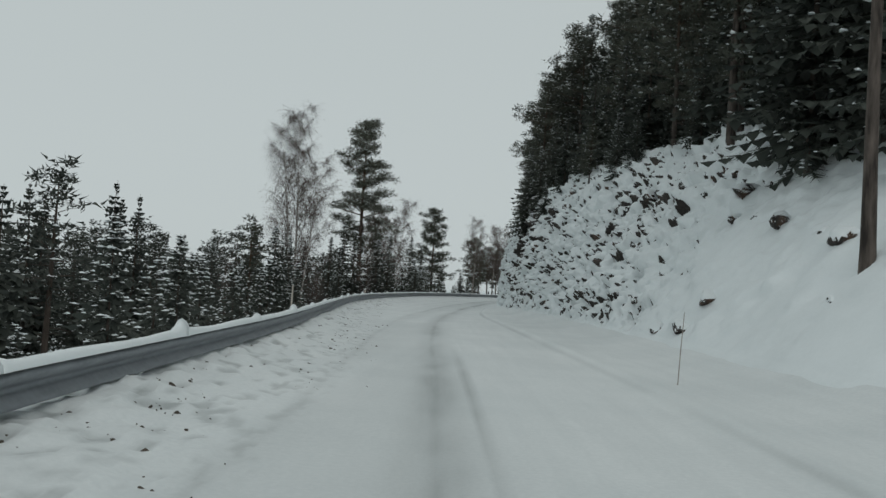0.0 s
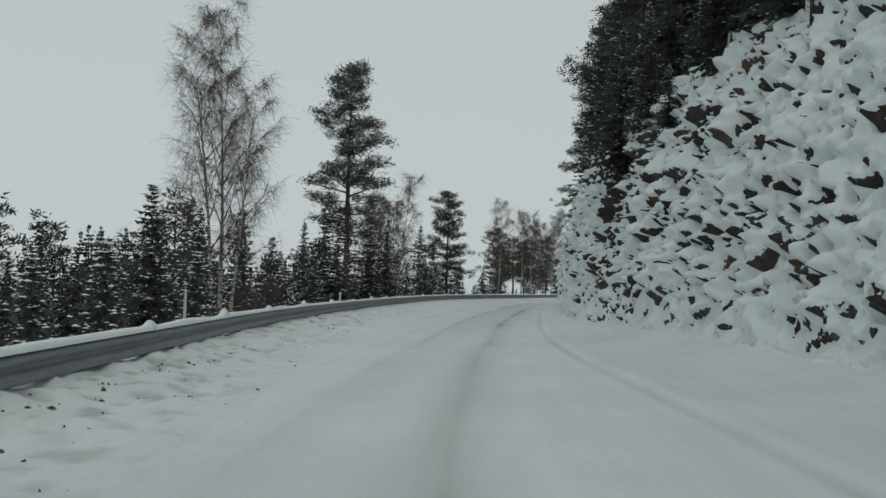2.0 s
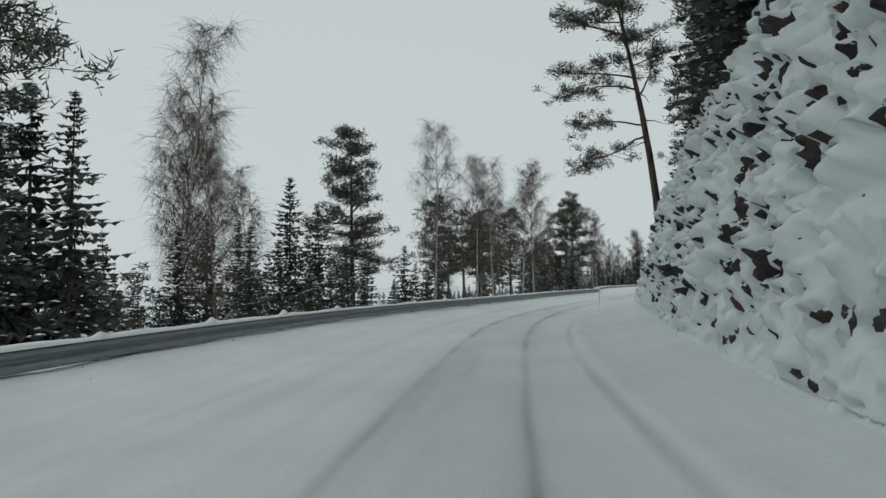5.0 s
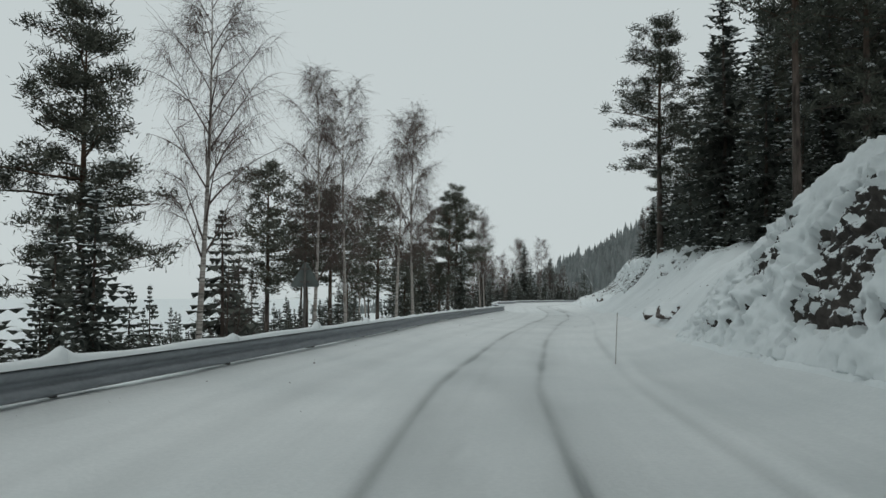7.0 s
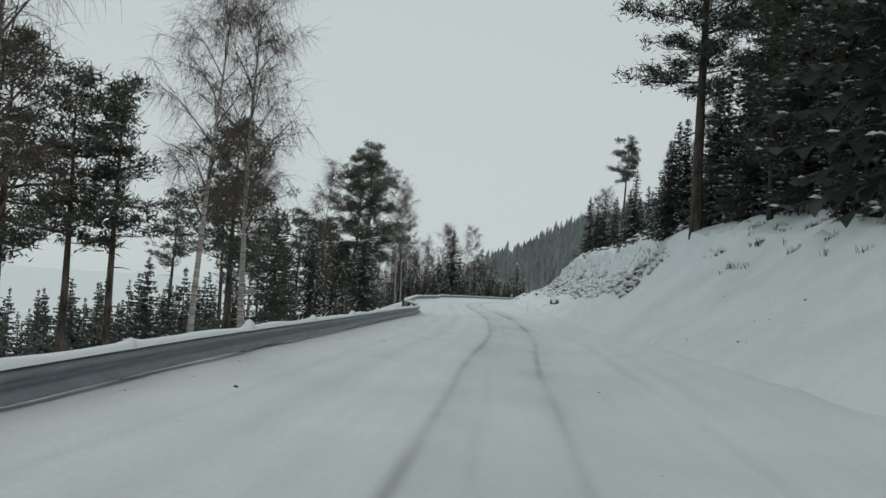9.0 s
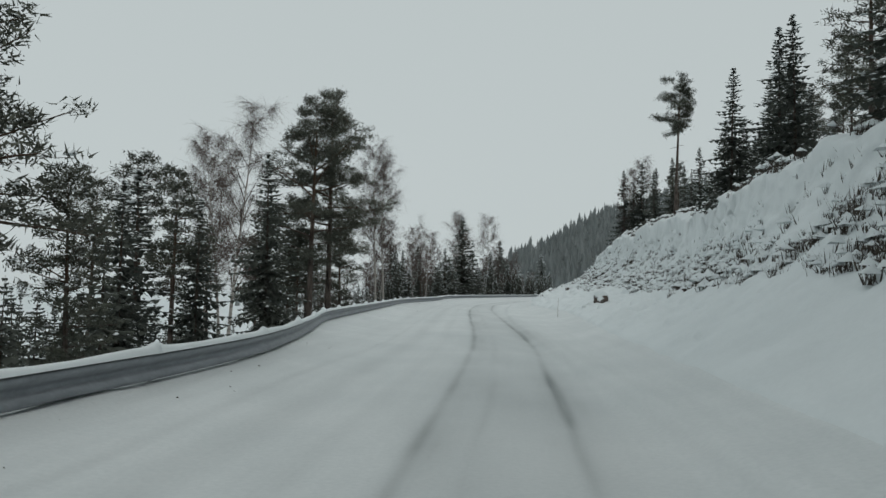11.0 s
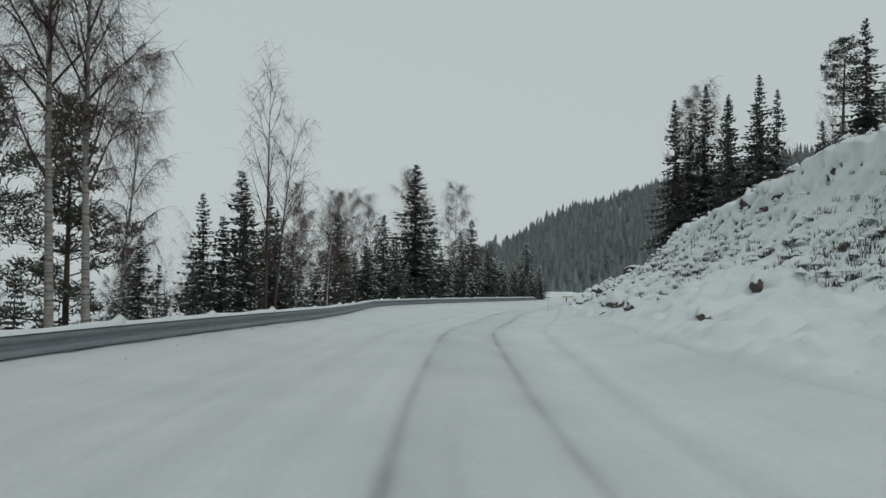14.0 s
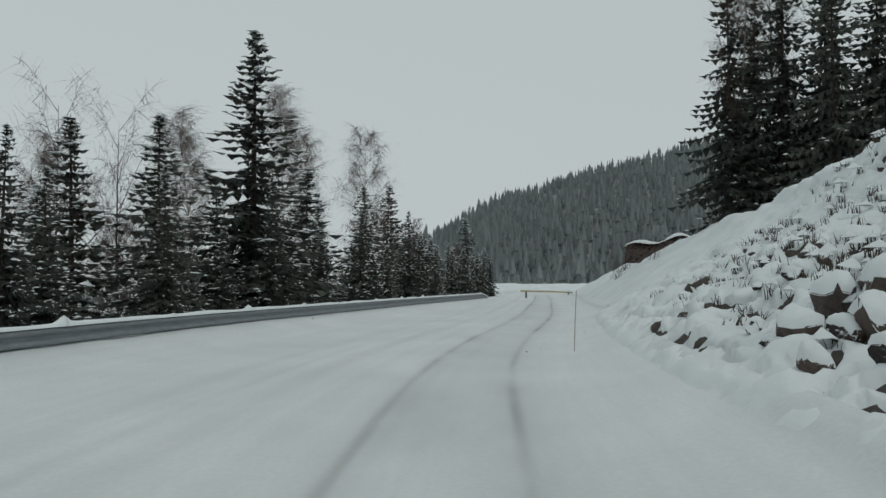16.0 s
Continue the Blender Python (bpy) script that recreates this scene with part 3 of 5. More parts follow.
def spruce(h, seed, label, wide=0.19, snowy=0.3, bare=0.04, dense=1.0, broad=1.0):
    rng = random.Random(seed)
    trunk, crown, snow = Build(), Build(), Build()
    lean = (rng.gauss(0, 0.01), rng.gauss(0, 0.01))
    spine = [(lean[0] * h * t * t, lean[1] * h * t * t, h * t - 0.6 * (t == 0)) for t in (0, 0.03, 0.2, 0.45, 0.7, 0.9, 1)]
    trunk.tube(spine, [h * 0.019, h * 0.014, h * 0.011, h * 0.008, h * 0.005, h * 0.002, 0.008], 7)
    levels = int(h * (4.1 if broad > 1 else 4.4) * dense)
    for i in range(levels):
        t = bare + (0.99 - bare) * (1 - (1 - (i + rng.random() * 0.7) / levels) ** 1.25)
        reach = wide * h * (1 - t) ** 0.92 * (0.55 + 0.45 * min(1, (t - bare) * 9)) + 0.06
        for k in range(rng.choice((4, 5, 6))):
            a = rng.random() * 6.2832
            length = reach * rng.uniform(0.55, 1.25)
            rise = 0.6 * t - 0.36 + rng.gauss(0, 0.08)
            base = Vector((lean[0] * h * t * t, lean[1] * h * t * t, h * t))
            way = Vector((math.cos(a), math.sin(a), 0))
            side = Vector((-way.y, way.x, 0))
            steps = max(2, min(6, int(length / 0.42)))
            last = base
            for s in range(1, steps + 1):
                u = s / steps
                p = base + way * length * u + Vector((0, 0, length * (rise * u - 0.28 * u + 0.22 * u * u)))
                w = (0.25 * length * (1 - u) + 0.06 + 0.12 * (1 - t)) * rng.uniform(0.6, 1.3) * broad
                drop = rng.uniform(0.35, 1.05) * w
                tip = p + way * w * 0.7 - Vector((0, 0, drop * 0.3))
                if broad > 1:
                    crown.add([last, p + side * w - Vector((0, 0, drop)) + way * w * 0.3, tip, p - side * w - Vector((0, 0, drop)) + way * w * 0.3], [(0, 1, 2), (0, 2, 3)])
                    if s > 1 or length < 0.6:
                        q = p + side * w * rng.uniform(-0.6, 0.6)
                        crown.add([last, tip, q - Vector((0, 0, drop * 1.7 + 0.12))], [(0, 1, 2)])
                else:
                    # sprays that spread like fingers from the branch and hang a little
                    for turn in (-1.3, -0.85, -0.45, 0.0, 0.45, 0.85, 1.3):
                        aim = way * math.cos(turn) + side * math.sin(turn)
                        root = last.lerp(p, rng.uniform(0.1, 0.9))
                        end = root + aim * w * rng.uniform(0.9, 1.5) - Vector((0, 0, drop * rng.uniform(0.3, 0.9)))
                        wide_at = aim.cross(Vector((rng.gauss(0, 0.4), rng.gauss(0, 0.4), 1))).normalized() * (0.03 + 0.075 * w)
                        crown.add([root - wide_at, root + wide_at, end], [(0, 1, 2)])
                    crown.add([last, p, (last + p) / 2 + side * rng.gauss(0, 0.1) - Vector((0, 0, drop * 0.9 + 0.1))], [(0, 1, 2)])
                if rng.random() < snowy * (0.35 + 0.65 * u):
                    blob(snow, p + Vector((0, 0, 0.03)) + way * w * 0.5 + side * w * rng.uniform(-0.5, 0.5) - Vector((0, 0, drop * 0.2)), rng.uniform(0.08, 0.22) * (0.6 + 0.016 * h) * (0.75 if broad > 1 else 1.0), rng, 0.22)
                last = p
    return tree_thing("spruce_tree", label, "spruce tree", [("trunk", trunk, MAT_BARK, True), ("crown", crown, MAT_SPRUCE, False), ("snow", snow, MAT_SNOW_CAP, True)])


def tuft(b, p, way, size, rng, count):
    """A pine tuft: thin blades that spread round a twig's end."""
    thin = (20 / count) ** 0.5
    for _ in range(count):
        d = (Vector((rng.gauss(0, 1), rng.gauss(0, 1), rng.gauss(0.3, 0.7))).normalized() + 0.3 * way).normalized()
        s = d.cross(Vector((rng.gauss(0, 1), rng.gauss(0, 1), rng.gauss(0, 1)))).normalized() * size * rng.uniform(0.07, 0.11) * thin
        c = p + Vector((rng.gauss(0, 0.42), rng.gauss(0, 0.42), rng.gauss(0.05, 0.27))) * size
        b.add([c - s, c + s, c + d * size * rng.uniform(0.5, 0.85) * (0.5 + 0.5 * thin)], [(0, 1, 2)])


def pine(h, seed, label, blades=26, clear=0.42, wide=0.2, snowy=0.2, lean=0.0, limbs=34, round_top=0.6, inner=0.3, long_limbs=()):
    rng = random.Random(seed)
    trunk, crown, snow = Build(), Build(), Build()
    bow = (lean + rng.gauss(0, 0.012), rng.gauss(0, 0.015))

    def axis(t):
        return Vector((bow[0] * h * t**1.6 + 0.008 * h * math.sin(3 * t + seed), bow[1] * h * t**1.6, h * t))

    ts = [0, 0.04, 0.15, 0.3, 0.45, 0.6, 0.75, 0.88, 0.97]
    r0 = 0.0135 * h
    trunk.tube([axis(t) - Vector((0, 0, 0.6 * (t == 0))) for t in ts], [r0 * 1.35, r0 * 1.05, r0 * 0.92, r0 * 0.8, r0 * 0.68, r0 * 0.52, r0 * 0.36, r0 * 0.2, r0 * 0.08], 8)
    for _ in range(int(5 + 6 * clear)):
        t, a = rng.uniform(clear * 0.45, clear), rng.random() * 6.28
        length = rng.uniform(0.3, 1.3)
        trunk.tube(limb_path(axis(t), (math.cos(a), math.sin(a), rng.uniform(-0.2, 0.3)), length, -0.2, 2, rng), [0.03, 0.02, 0.006], 4, False)
    for i in range(limbs):
        t = clear + (0.985 - clear) * (i + rng.random()) / limbs
        s = (t - clear) / (1 - clear)
        reach = wide * h * (0.5 + 0.5 * min(1, s * 5)) * (1 - max(0, s - 0.25) / 0.75 * 0.9) ** round_top * rng.uniform(0.5, 1.2)
        a = i * 2.4 + rng.gauss(0, 0.6)
        rise = rng.uniform(-0.15, 0.25) + 0.75 * s * s
        pts = limb_path(axis(t), (math.cos(a), math.sin(a), rise), reach, 0.1, 4, rng, 0.1)
        rl = max(0.014, 0.018 * reach)
        trunk.tube(pts, [rl, rl * 0.8, rl * 0.6, rl * 0.4, rl * 0.2], 4, False)
        for k in range(int(4 + reach * 2.6)):
            u = rng.uniform(inner, 1.0)
            j = min(3, int(u * 4))
            p = pts[j].lerp(pts[j + 1], u * 4 - j)
            out = (pts[j + 1] - pts[j]).normalized()
            off = Vector((rng.gauss(0, 1), rng.gauss(0, 1), rng.uniform(0, 0.7))) * (0.16 + 0.16 * reach * (1 - 0.4 * u))
            q = p + off
            if off.length > 0.5:
                trunk.tube([p, q], [0.014, 0.006], 3, False)
            tuft(crown, q, (off.normalized() + out).normalized(), rng.uniform(0.36, 0.56) * (0.75 + h * 0.017), rng, blades)
            if rng.random() < snowy:
                blob(snow, q + Vector((0, 0, 0.12)), rng.uniform(0.1, 0.22), rng, 0.4)
    for t, a, length, rise in long_limbs:
        pts = limb_path(axis(t), (math.cos(radians(a)), math.sin(radians(a)), rise), length, -0.35, 8, rng, 0.2)
        trunk.tube(pts, [0.05 * (1 - 0.1 * i) for i in range(9)], 5, False)
        for _ in range(int(length * 9)):
            j = rng.choice((3, 4, 5, 5, 6, 6, 7, 7))
            p = pts[j].lerp(pts[j + 1], rng.random())
            q = p + Vector((rng.gauss(0, 0.4), rng.gauss(0, 0.4), rng.gauss(0.05, 0.25)))
            trunk.tube([p, q], [0.014, 0.006], 3, False)
            tuft(crown, q, (q - p).normalized(), rng.uniform(0.22, 0.36), rng, blades)
    return tree_thing("pine_tree", label, "pine tree", [("trunk", trunk, MAT_PBARK, True), ("crown", crown, MAT_PINE, False), ("snow", snow, MAT_SNOW_CAP, True)])


def ribbon(b, pts, w, rng):
    """A thin twig, flat in section."""
    way = pts[-1] - pts[0]
    side = way.cross(Vector((rng.gauss(0, 1), rng.gauss(0, 1), rng.gauss(0, 1)))).normalized() * w
    k, n = len(b.v), len(pts)
    for i, p in enumerate(pts):
        f = 1 - 0.75 * i / (n - 1)
        b.v += [tuple(p + side * f), tuple(p - side * f)]
    b.f += [(k + 2 * i, k + 2 * i + 1, k + 2 * i + 3, k + 2 * i + 2) for i in range(n - 1)]


def birch(h, seed, label, stems=1, lean=0.03, limbs=22, subs=8, twigs=24, droop=0.42, bark=None, first=0.28, name="birch_tree", spread=0.23):
    rng = random.Random(seed)
    trunk, crown = Build(), Build()
    for stem in range(stems):
        a0 = rng.random() * 6.28
        hh = h * (1 if stem == 0 else rng.uniform(0.75, 0.97))
        tilt = lean + 0.06 * stem
        base = Vector((0.28 * stem * math.cos(a0), 0.28 * stem * math.sin(a0), 0))

        def axis(t):
            return base + Vector((math.cos(a0) * tilt * hh * t**1.4 + 0.012 * hh * math.sin(4 * t + seed), math.sin(a0) * tilt * hh * t**1.4, hh * t))

        r0 = 0.0075 * hh
        ts = [0, 0.05, 0.2, 0.4, 0.6, 0.8, 0.97]
        trunk.tube([axis(t) - Vector((0, 0, 0.6 * (t == 0))) for t in ts], [r0 * 1.25, r0, r0 * 0.85, r0 * 0.62, r0 * 0.4, r0 * 0.2, r0 * 0.06], 7)
        for i in range(limbs):
            t = first + (0.96 - first) * (i + rng.random()) / limbs
            s = (t - first) / (1 - first)
            a = i * 2.4 + rng.gauss(0, 0.5)
            length = spread * hh * (0.6 + 0.4 * min(1, s * 3)) * (1.15 - 0.8 * s) * rng.uniform(0.75, 1.1)
            pts = limb_path(axis(t), (math.cos(a), math.sin(a), rng.uniform(1.3, 2.3)), length, -0.25 * droop, 5, rng, 0.07)
            rl = 0.0021 * hh * (1.2 - s) + 0.004
            crown.tube(pts, [rl * f for f in (1, 0.82, 0.65, 0.48, 0.32, 0.15)], 4, False)
            for k in range(subs):
                u = rng.uniform(0.25, 0.95)
                j = min(4, int(u * 5))
                p = pts[j].lerp(pts[j + 1], u * 5 - j)
                b = a + rng.gauss(0, 1.0)
                sl = length * rng.uniform(0.3, 0.55)
                q = limb_path(p, (math.cos(b), math.sin(b), rng.uniform(0.5, 1.4)), sl, -0.9 * droop, 4, rng, 0.12)
                rs = rl * 0.45
                ribbon(crown, q, rs, rng)
                for m in range(twigs):
                    v = rng.uniform(0.15, 1)
                    j2 = min(3, int(v * 4))
                    o = q[j2].lerp(q[j2 + 1], v * 4 - j2)
                    c = b + rng.gauss(0, 1.3)
                    tl = rng.uniform(0.035, 0.085) * hh
                    ribbon(crown, limb_path(o, (0.6 * math.cos(c), 0.6 * math.sin(c), rng.uniform(-1.1, 0.9)), tl, -1.8 * droop, 2, rng, 0.15), 0.002 + 0.0002 * hh, rng)
    return tree_thing(name, label, "birch tree" if name == "birch_tree" else "bare tree", [("trunk", trunk, bark or MAT_BBARK, True), ("crown", crown, MAT_TWIG, False)])


AWAY = pose(0, 0, -600)


def stock(make, *args, **kw):
    """A tree to copy from; the first use of it takes the tree itself."""
    return {"tree": make(*args, **kw), "used": False, "h": args[0]}


def plant(kind, x, y, top=None, h=None, turn=None, wide=1.0):
    """Sets a tree on the ground, so tall that it ends at the height top."""
    rng = random.Random(int(x * 131 + y * 17))
    z = float(terrain(x, y)) - 0.05
    tall = h if h else max(2.0, top - z)
    k = tall / kind["h"]
    m = Matrix.LocRotScale((x, y, z), Euler((0, 0, rng.random() * 6.28 if turn is None else radians(turn))), (k * wide, k * wide, k))
    if not kind["used"]:
        kind["used"] = True
        kind["tree"].matrix_basis = m
        return kind["tree"]
    ob = copy_thing(kind["tree"], m)
    ob.scale = (k * wide, k * wide, k)
    return ob


SPRUCES = [stock(spruce, 12, 1, "dark green spruce with snow on its drooping branches", wide=0.27, snowy=0.58),
           stock(spruce, 12, 2, "slender dark spruce dusted with snow", wide=0.25, snowy=0.5),
           stock(spruce, 10, 3, "young dense spruce with snowy branches", wide=0.29, snowy=0.6),
           stock(spruce, 14, 4, "tall dark spruce with a pointed top", wide=0.27, snowy=0.5)]
DARK = [stock(spruce, 13, 9, "dark spruce with sweeping branches and little snow", wide=0.27, snowy=0.2),
        stock(spruce, 12, 10, "dense dark spruce with branches down to the ground", wide=0.3, snowy=0.25)]
FARTHER = [stock(spruce, 12, 6, "dark spruce in the snowy forest below the road", wide=0.23, snowy=0.3, dense=0.55, broad=1.45),
           stock(spruce, 13, 8, "tall dark spruce among other conifers", wide=0.19, snowy=0.25, dense=0.55, broad=1.45)]
SMALL = stock(spruce, 4, 5, "small spruce laden with snow", wide=0.3, snowy=0.75, dense=1.3)
PINES = [stock(pine, 16, 11, "tall pine with a bare trunk and open dark crown", clear=0.5, limbs=34, wide=0.2),
         stock(pine, 14, 12, "pine with a broad crown and reddish upper trunk", clear=0.46, wide=0.23, limbs=36, snowy=0.3),
         stock(pine, 15, 13, "slim pine with a high crown", clear=0.56, wide=0.17, limbs=26),
         stock(pine, 13, 14, "dense pine with branches low on its trunk", clear=0.2, wide=0.21, limbs=42, snowy=0.35),
         stock(pine, 16, 16, "tall narrow pine standing free beyond the guardrail", blades=60, clear=0.38, wide=0.165, limbs=44, snowy=0.25, round_top=0.6, inner=0.4)]
ROUGH_PINES = [stock(pine, 12, 17, "dark pine among the spruces below the road", blades=7, clear=0.3, wide=0.2, limbs=26, snowy=0.25)]
BIRCHES = [stock(birch, 13, 21, "bare birch with fine hanging twigs", limbs=24),
           stock(birch, 14, 22, "bare birch with several pale stems", stems=3, limbs=20),
           stock(birch, 11, 23, "thin leafless birch behind the guardrail", limbs=20, lean=0.06, spread=0.19)]
BARE = [stock(birch, 8, 31, "leafless grey-brown broadleaf tree", limbs=15, twigs=7, droop=0.1, bark=MAT_BARK, name="bare_tree", spread=0.32, first=0.2, stems=2)]

LEANING = stock(pine, 13, 15, "leaning pine with long crooked limbs over the road", blades=70, clear=0.6, wide=0.24, lean=-0.16, limbs=16, long_limbs=((0.36, 176, 4.0, -0.05), (0.4, 190, 3.0, 0.1), (0.52, 182, 3.8, 0.3), (0.56, 168, 3.4, 0.35), (0.5, 60, 2.6, 0.4)))

# kind, variant, x, y, height of the top
HERO = [stock(pine, 16, 51, "tall pine with layered branches and a bare lower trunk", blades=80, clear=0.36, wide=0.27, limbs=31, snowy=0.1, inner=0.4, round_top=0.55),
        stock(pine, 15, 52, "broad pine with layered branches and a reddish trunk", blades=80, clear=0.3, wide=0.28, limbs=33, snowy=0.1, inner=0.4, round_top=0.55),
        stock(pine, 15, 53, "free-standing pine with a small rounded crown", blades=64, clear=0.62, wide=0.19, limbs=26, snowy=0.1, inner=0.3, round_top=0.5),
        stock(pine, 14, 54, "full pine with snowy branches low on its trunk", blades=64, clear=0.34, wide=0.22, limbs=42, snowy=0.3, inner=0.35)]
KINDS = {"k": DARK, "h": HERO, "f": FARTHER, "q": PINES[3:4], "p": PINES, "s": SPRUCES, "b": BIRCHES, "d": BARE}
VALLEY_A = [("p", 4, -7.4, 79, 17.3), ("b", 1, -7.0, 52.5, 12.8), ("s", 0, -7.6, 76, 6.2), ("s", 2, -5.6, 78, 5.6), ("s", 1, -9.5, 74, 5.4), ("s", 0, -4.8, 79.8, 6.2), ("s", 3, -9.0, 78, 7.2), ("s", 0, -8.2, 81.5, 7.4), ("s", 2, -6.2, 80.5, 6.6),
            ("b", 0, -9.5, 100, 10.0), ("b", 2, -7, 98, 9.0), ("h", 3, -4.6, 121.8, 12.4), ("s", 1, -13.2, 72.8, 6.4), ("s", 2, -13.1, 78.3, 4.6),
            ("s", 0, -9, 102.3, 4.9), ("s", 1, -8.1, 104.7, 5.0), ("s", 3, -6.4, 109.6, 7.9), ("s", 1, -5.0, 112, 6.5), ("s", 2, -7, 118, 5.0), ("b", 2, -5.3, 88.6, 10.5),
            ("b", 0, -12.5, 113.8, 10.3), ("b", 2, -12.6, 124.3, 10.2), ("s", 1, -2.4, 112, 4.2)]
VALLEY_B = [("b", 0, 2.3, 109.1, 10.5), ("p", 1, 0.4, 142.9, 9.7), ("p", 2, 2.9, 142, 8.2), ("p", 2, 4.6, 142.1, 8.0), ("p", 1, 7.8, 155.4, 9.4),
            ("b", 0, 4.5, 123, 10.6), ("b", 0, 5.7, 125.2, 10.6), ("b", 0, 9.3, 136, 12.0), ("b", 2, 8.3, 133, 11.0), ("s", 0, 9.9, 168.9, 6.2), ("p", 2, 11.4, 168.4, 6.0), ("s", 1, 12.4, 168.5, 5.0), ("s", 2, -1.1, 134.4, 3.2), ("s", 1, 0.5, 128.1, 2.9),
            ("s", 0, 10.5, 163, 5.0), ("b", 2, 13, 178, 11), ("s", 1, 5, 148, 2.0), ("p", 3, 10.2, 158, 4.5)]
VALLEY_C = [("s", 2, 25.1, 201.4, 3.0), ("s", 0, 24.5, 203.6, 3.8), ("s", 2, 23.3, 200.2, 2.4), ("s", 1, 26.4, 205.5, 3.6), ("h", 0, 17.1, 189.7, 13.2), ("h", 1, 18.4, 192.3, 14.3), ("s", 3, 15.5, 163.5, 6.2), ("p", 2, -2, 211, 10.4), ("p", 2, 4.5, 198.4, 10.8), ("p", 3, 13.7, 200.5, 7.5),
            ("b", 0, 22, 197.1, 12.3), ("b", 0, 22.6, 197.4, 11.6), ("s", 0, 25.2, 214, 5.4), ("d", 0, 26.2, 202.2, 7.0), ("s", 2, 25.0, 216.5, 6.2), ("s", 1, 26.2, 216.6, 5.2),
            ("p", 3, 19.7, 209, 7.0), ("b", 2, 22.8, 201, 6.8), ("s", 2, 22.0, 206, 1.5), ("p", 2, 15.8, 214, 9.0), ("p", 2, 7.9, 213, 5.6), ("p", 2, 4.7, 212, 5.6), ("b", 0, 6.4, 223, 17), ("b", 2, 7.4, 226, 17)]
VALLEY_D = [("s", 3, 37.7, 246.8, 11.4), ("s", 1, 53.7, 296, 11.2), ("s", 0, 34.4, 240.8, 6.7), ("s", 1, 31.4, 245, 7.2), ("s", 2, 40.9, 256, 7.1), ("s", 1, 27.5, 233.7, 4.5),
            ("b", 0, 40.7, 267, 13.4), ("b", 2, 42.9, 272, 13), ("b", 0, 50, 289, 15), ("b", 0, 34.5, 270, 11.3), ("b", 2, 28.3, 254, 8), ("d", 0, 30.4, 245.7, 8.1), ("d", 0, 32.7, 250.5, 8.3),
            ("b", 2, 35.7, 255, 9.4), ("b", 2, 27.5, 218.6, 5.9), ("b", 2, 28.9, 218.5, 5.7), ("s", 0, 46, 266, 7.5), ("s", 2, 44, 259, 4.2), ("s", 0, 36.2, 250, 5.5), ("s", 2, 34, 247, 4.5)]
BANK_A = [("s", 0, 17.2, 19, 17), ("s", 3, 18.6, 17.6, 18), ("s", 1, 16.6, 22, 16), ("s", 0, 33.2, 163, 10.2), ("s", 2, 35, 167, 9), ("s", 1, 35, 161.5, 12), ("s", 3, 37, 166, 13), ("q", 0, 37, 160, 15), ("s", 2, 38, 171, 10), ("h", 3, 24.6, 137.2, 18), ("s", 3, 28.0, 137, 17.5), ("s", 0, 27.2, 133.4, 15.5), ("s", 0, 26.5, 139.5, 10), ("s", 2, 25.8, 142, 8), ("s", 1, 27.5, 144, 9.5), ("s", 3, 23, 124.4, 16), ("h", 2, 48, 201, 19.4), ("s", 1, 74, 230, 28.5), ("s", 3, 78, 233, 27), ("k", 0, 62.8, 251.6, 19.4),
          ("k", 1, 67.5, 245.3, 20.5), ("k", 0, 64.7, 249.8, 20.5), ("k", 1, 65.5, 247, 18.8), ("k", 0, 69.5, 246, 19.5), ("s", 3, 61.3, 224, 18.2), ("s", 0, 64, 226, 15), ("b", 0, 66, 252, 21), ("k", 1, 64, 251.2, 17.8), ("k", 0, 66.4, 248.6, 19.5), ("k", 1, 68.4, 247.2, 19), ("b", 2, 63.4, 251.5, 19)]
CLIFF = [("k", 0, 12.8, 33.5, 13), ("q", 0, 13.0, 36.0, 13.5), ("k", 1, 12.5, 38.6, 13), ("k", 0, 12.0, 41.4, 14), ("k", 0, 13.6, 31.0, 14), ("q", 0, 14.2, 28.6, 15), ("k", 1, 14.4, 34.5, 16), ("s", 2, 55.6, 272.6, 3.6), ("s", 0, 57.0, 275.2, 3.3), ("s", 2, 54.3, 271.6, 3.9), ("s", 1, 58.2, 277, 3.6), ("k", 1, 15.6, 16.6, 14), ("k", 0, 16.8, 15.0, 16), ("k", 1, 18.0, 13.4, 15), ("k", 0, 16.4, 18.4, 16), ("k", 0, 18.6, 15.8, 18), ("k", 1, 16.9, 12.6, 13), ("q", 0, 15.4, 22.8, 15), ("p", 0, 15.0, 22.6, 17), ("k", 0, 15.8, 24.6, 16),
         ("q", 0, 9.5, 44.6, 13.5), ("p", 1, 9.9, 47.0, 15), ("k", 0, 9.6, 49.6, 14), ("q", 0, 10.2, 51.2, 15.5), ("s", 0, 9.5, 53.6, 13), ("q", 0, 9.8, 56.5, 15), ("p", 1, 9.7, 60.0, 15), ("q", 0, 9.8, 63.4, 15), ("k", 1, 10.1, 66.4, 14), ("q", 0, 10.3, 69.8, 15.5), ("s", 1, 10.8, 73.2, 14)]
for row in CLIFF + VALLEY_A + VALLEY_B + VALLEY_C + VALLEY_D + BANK_A:
    plant(KINDS[row[0]][row[1]], row[2], row[3], top=row[4], wide=0.8 if row[0] == "k" and row[2] > 60 else 1.3 if row in VALLEY_D and row[0] == "s" else 1.0)
plant(PINES[2], 14.4, 9.6, top=15, wide=0.7)
plant(LEANING, 12.5, 95.5, h=12.5, turn=0)
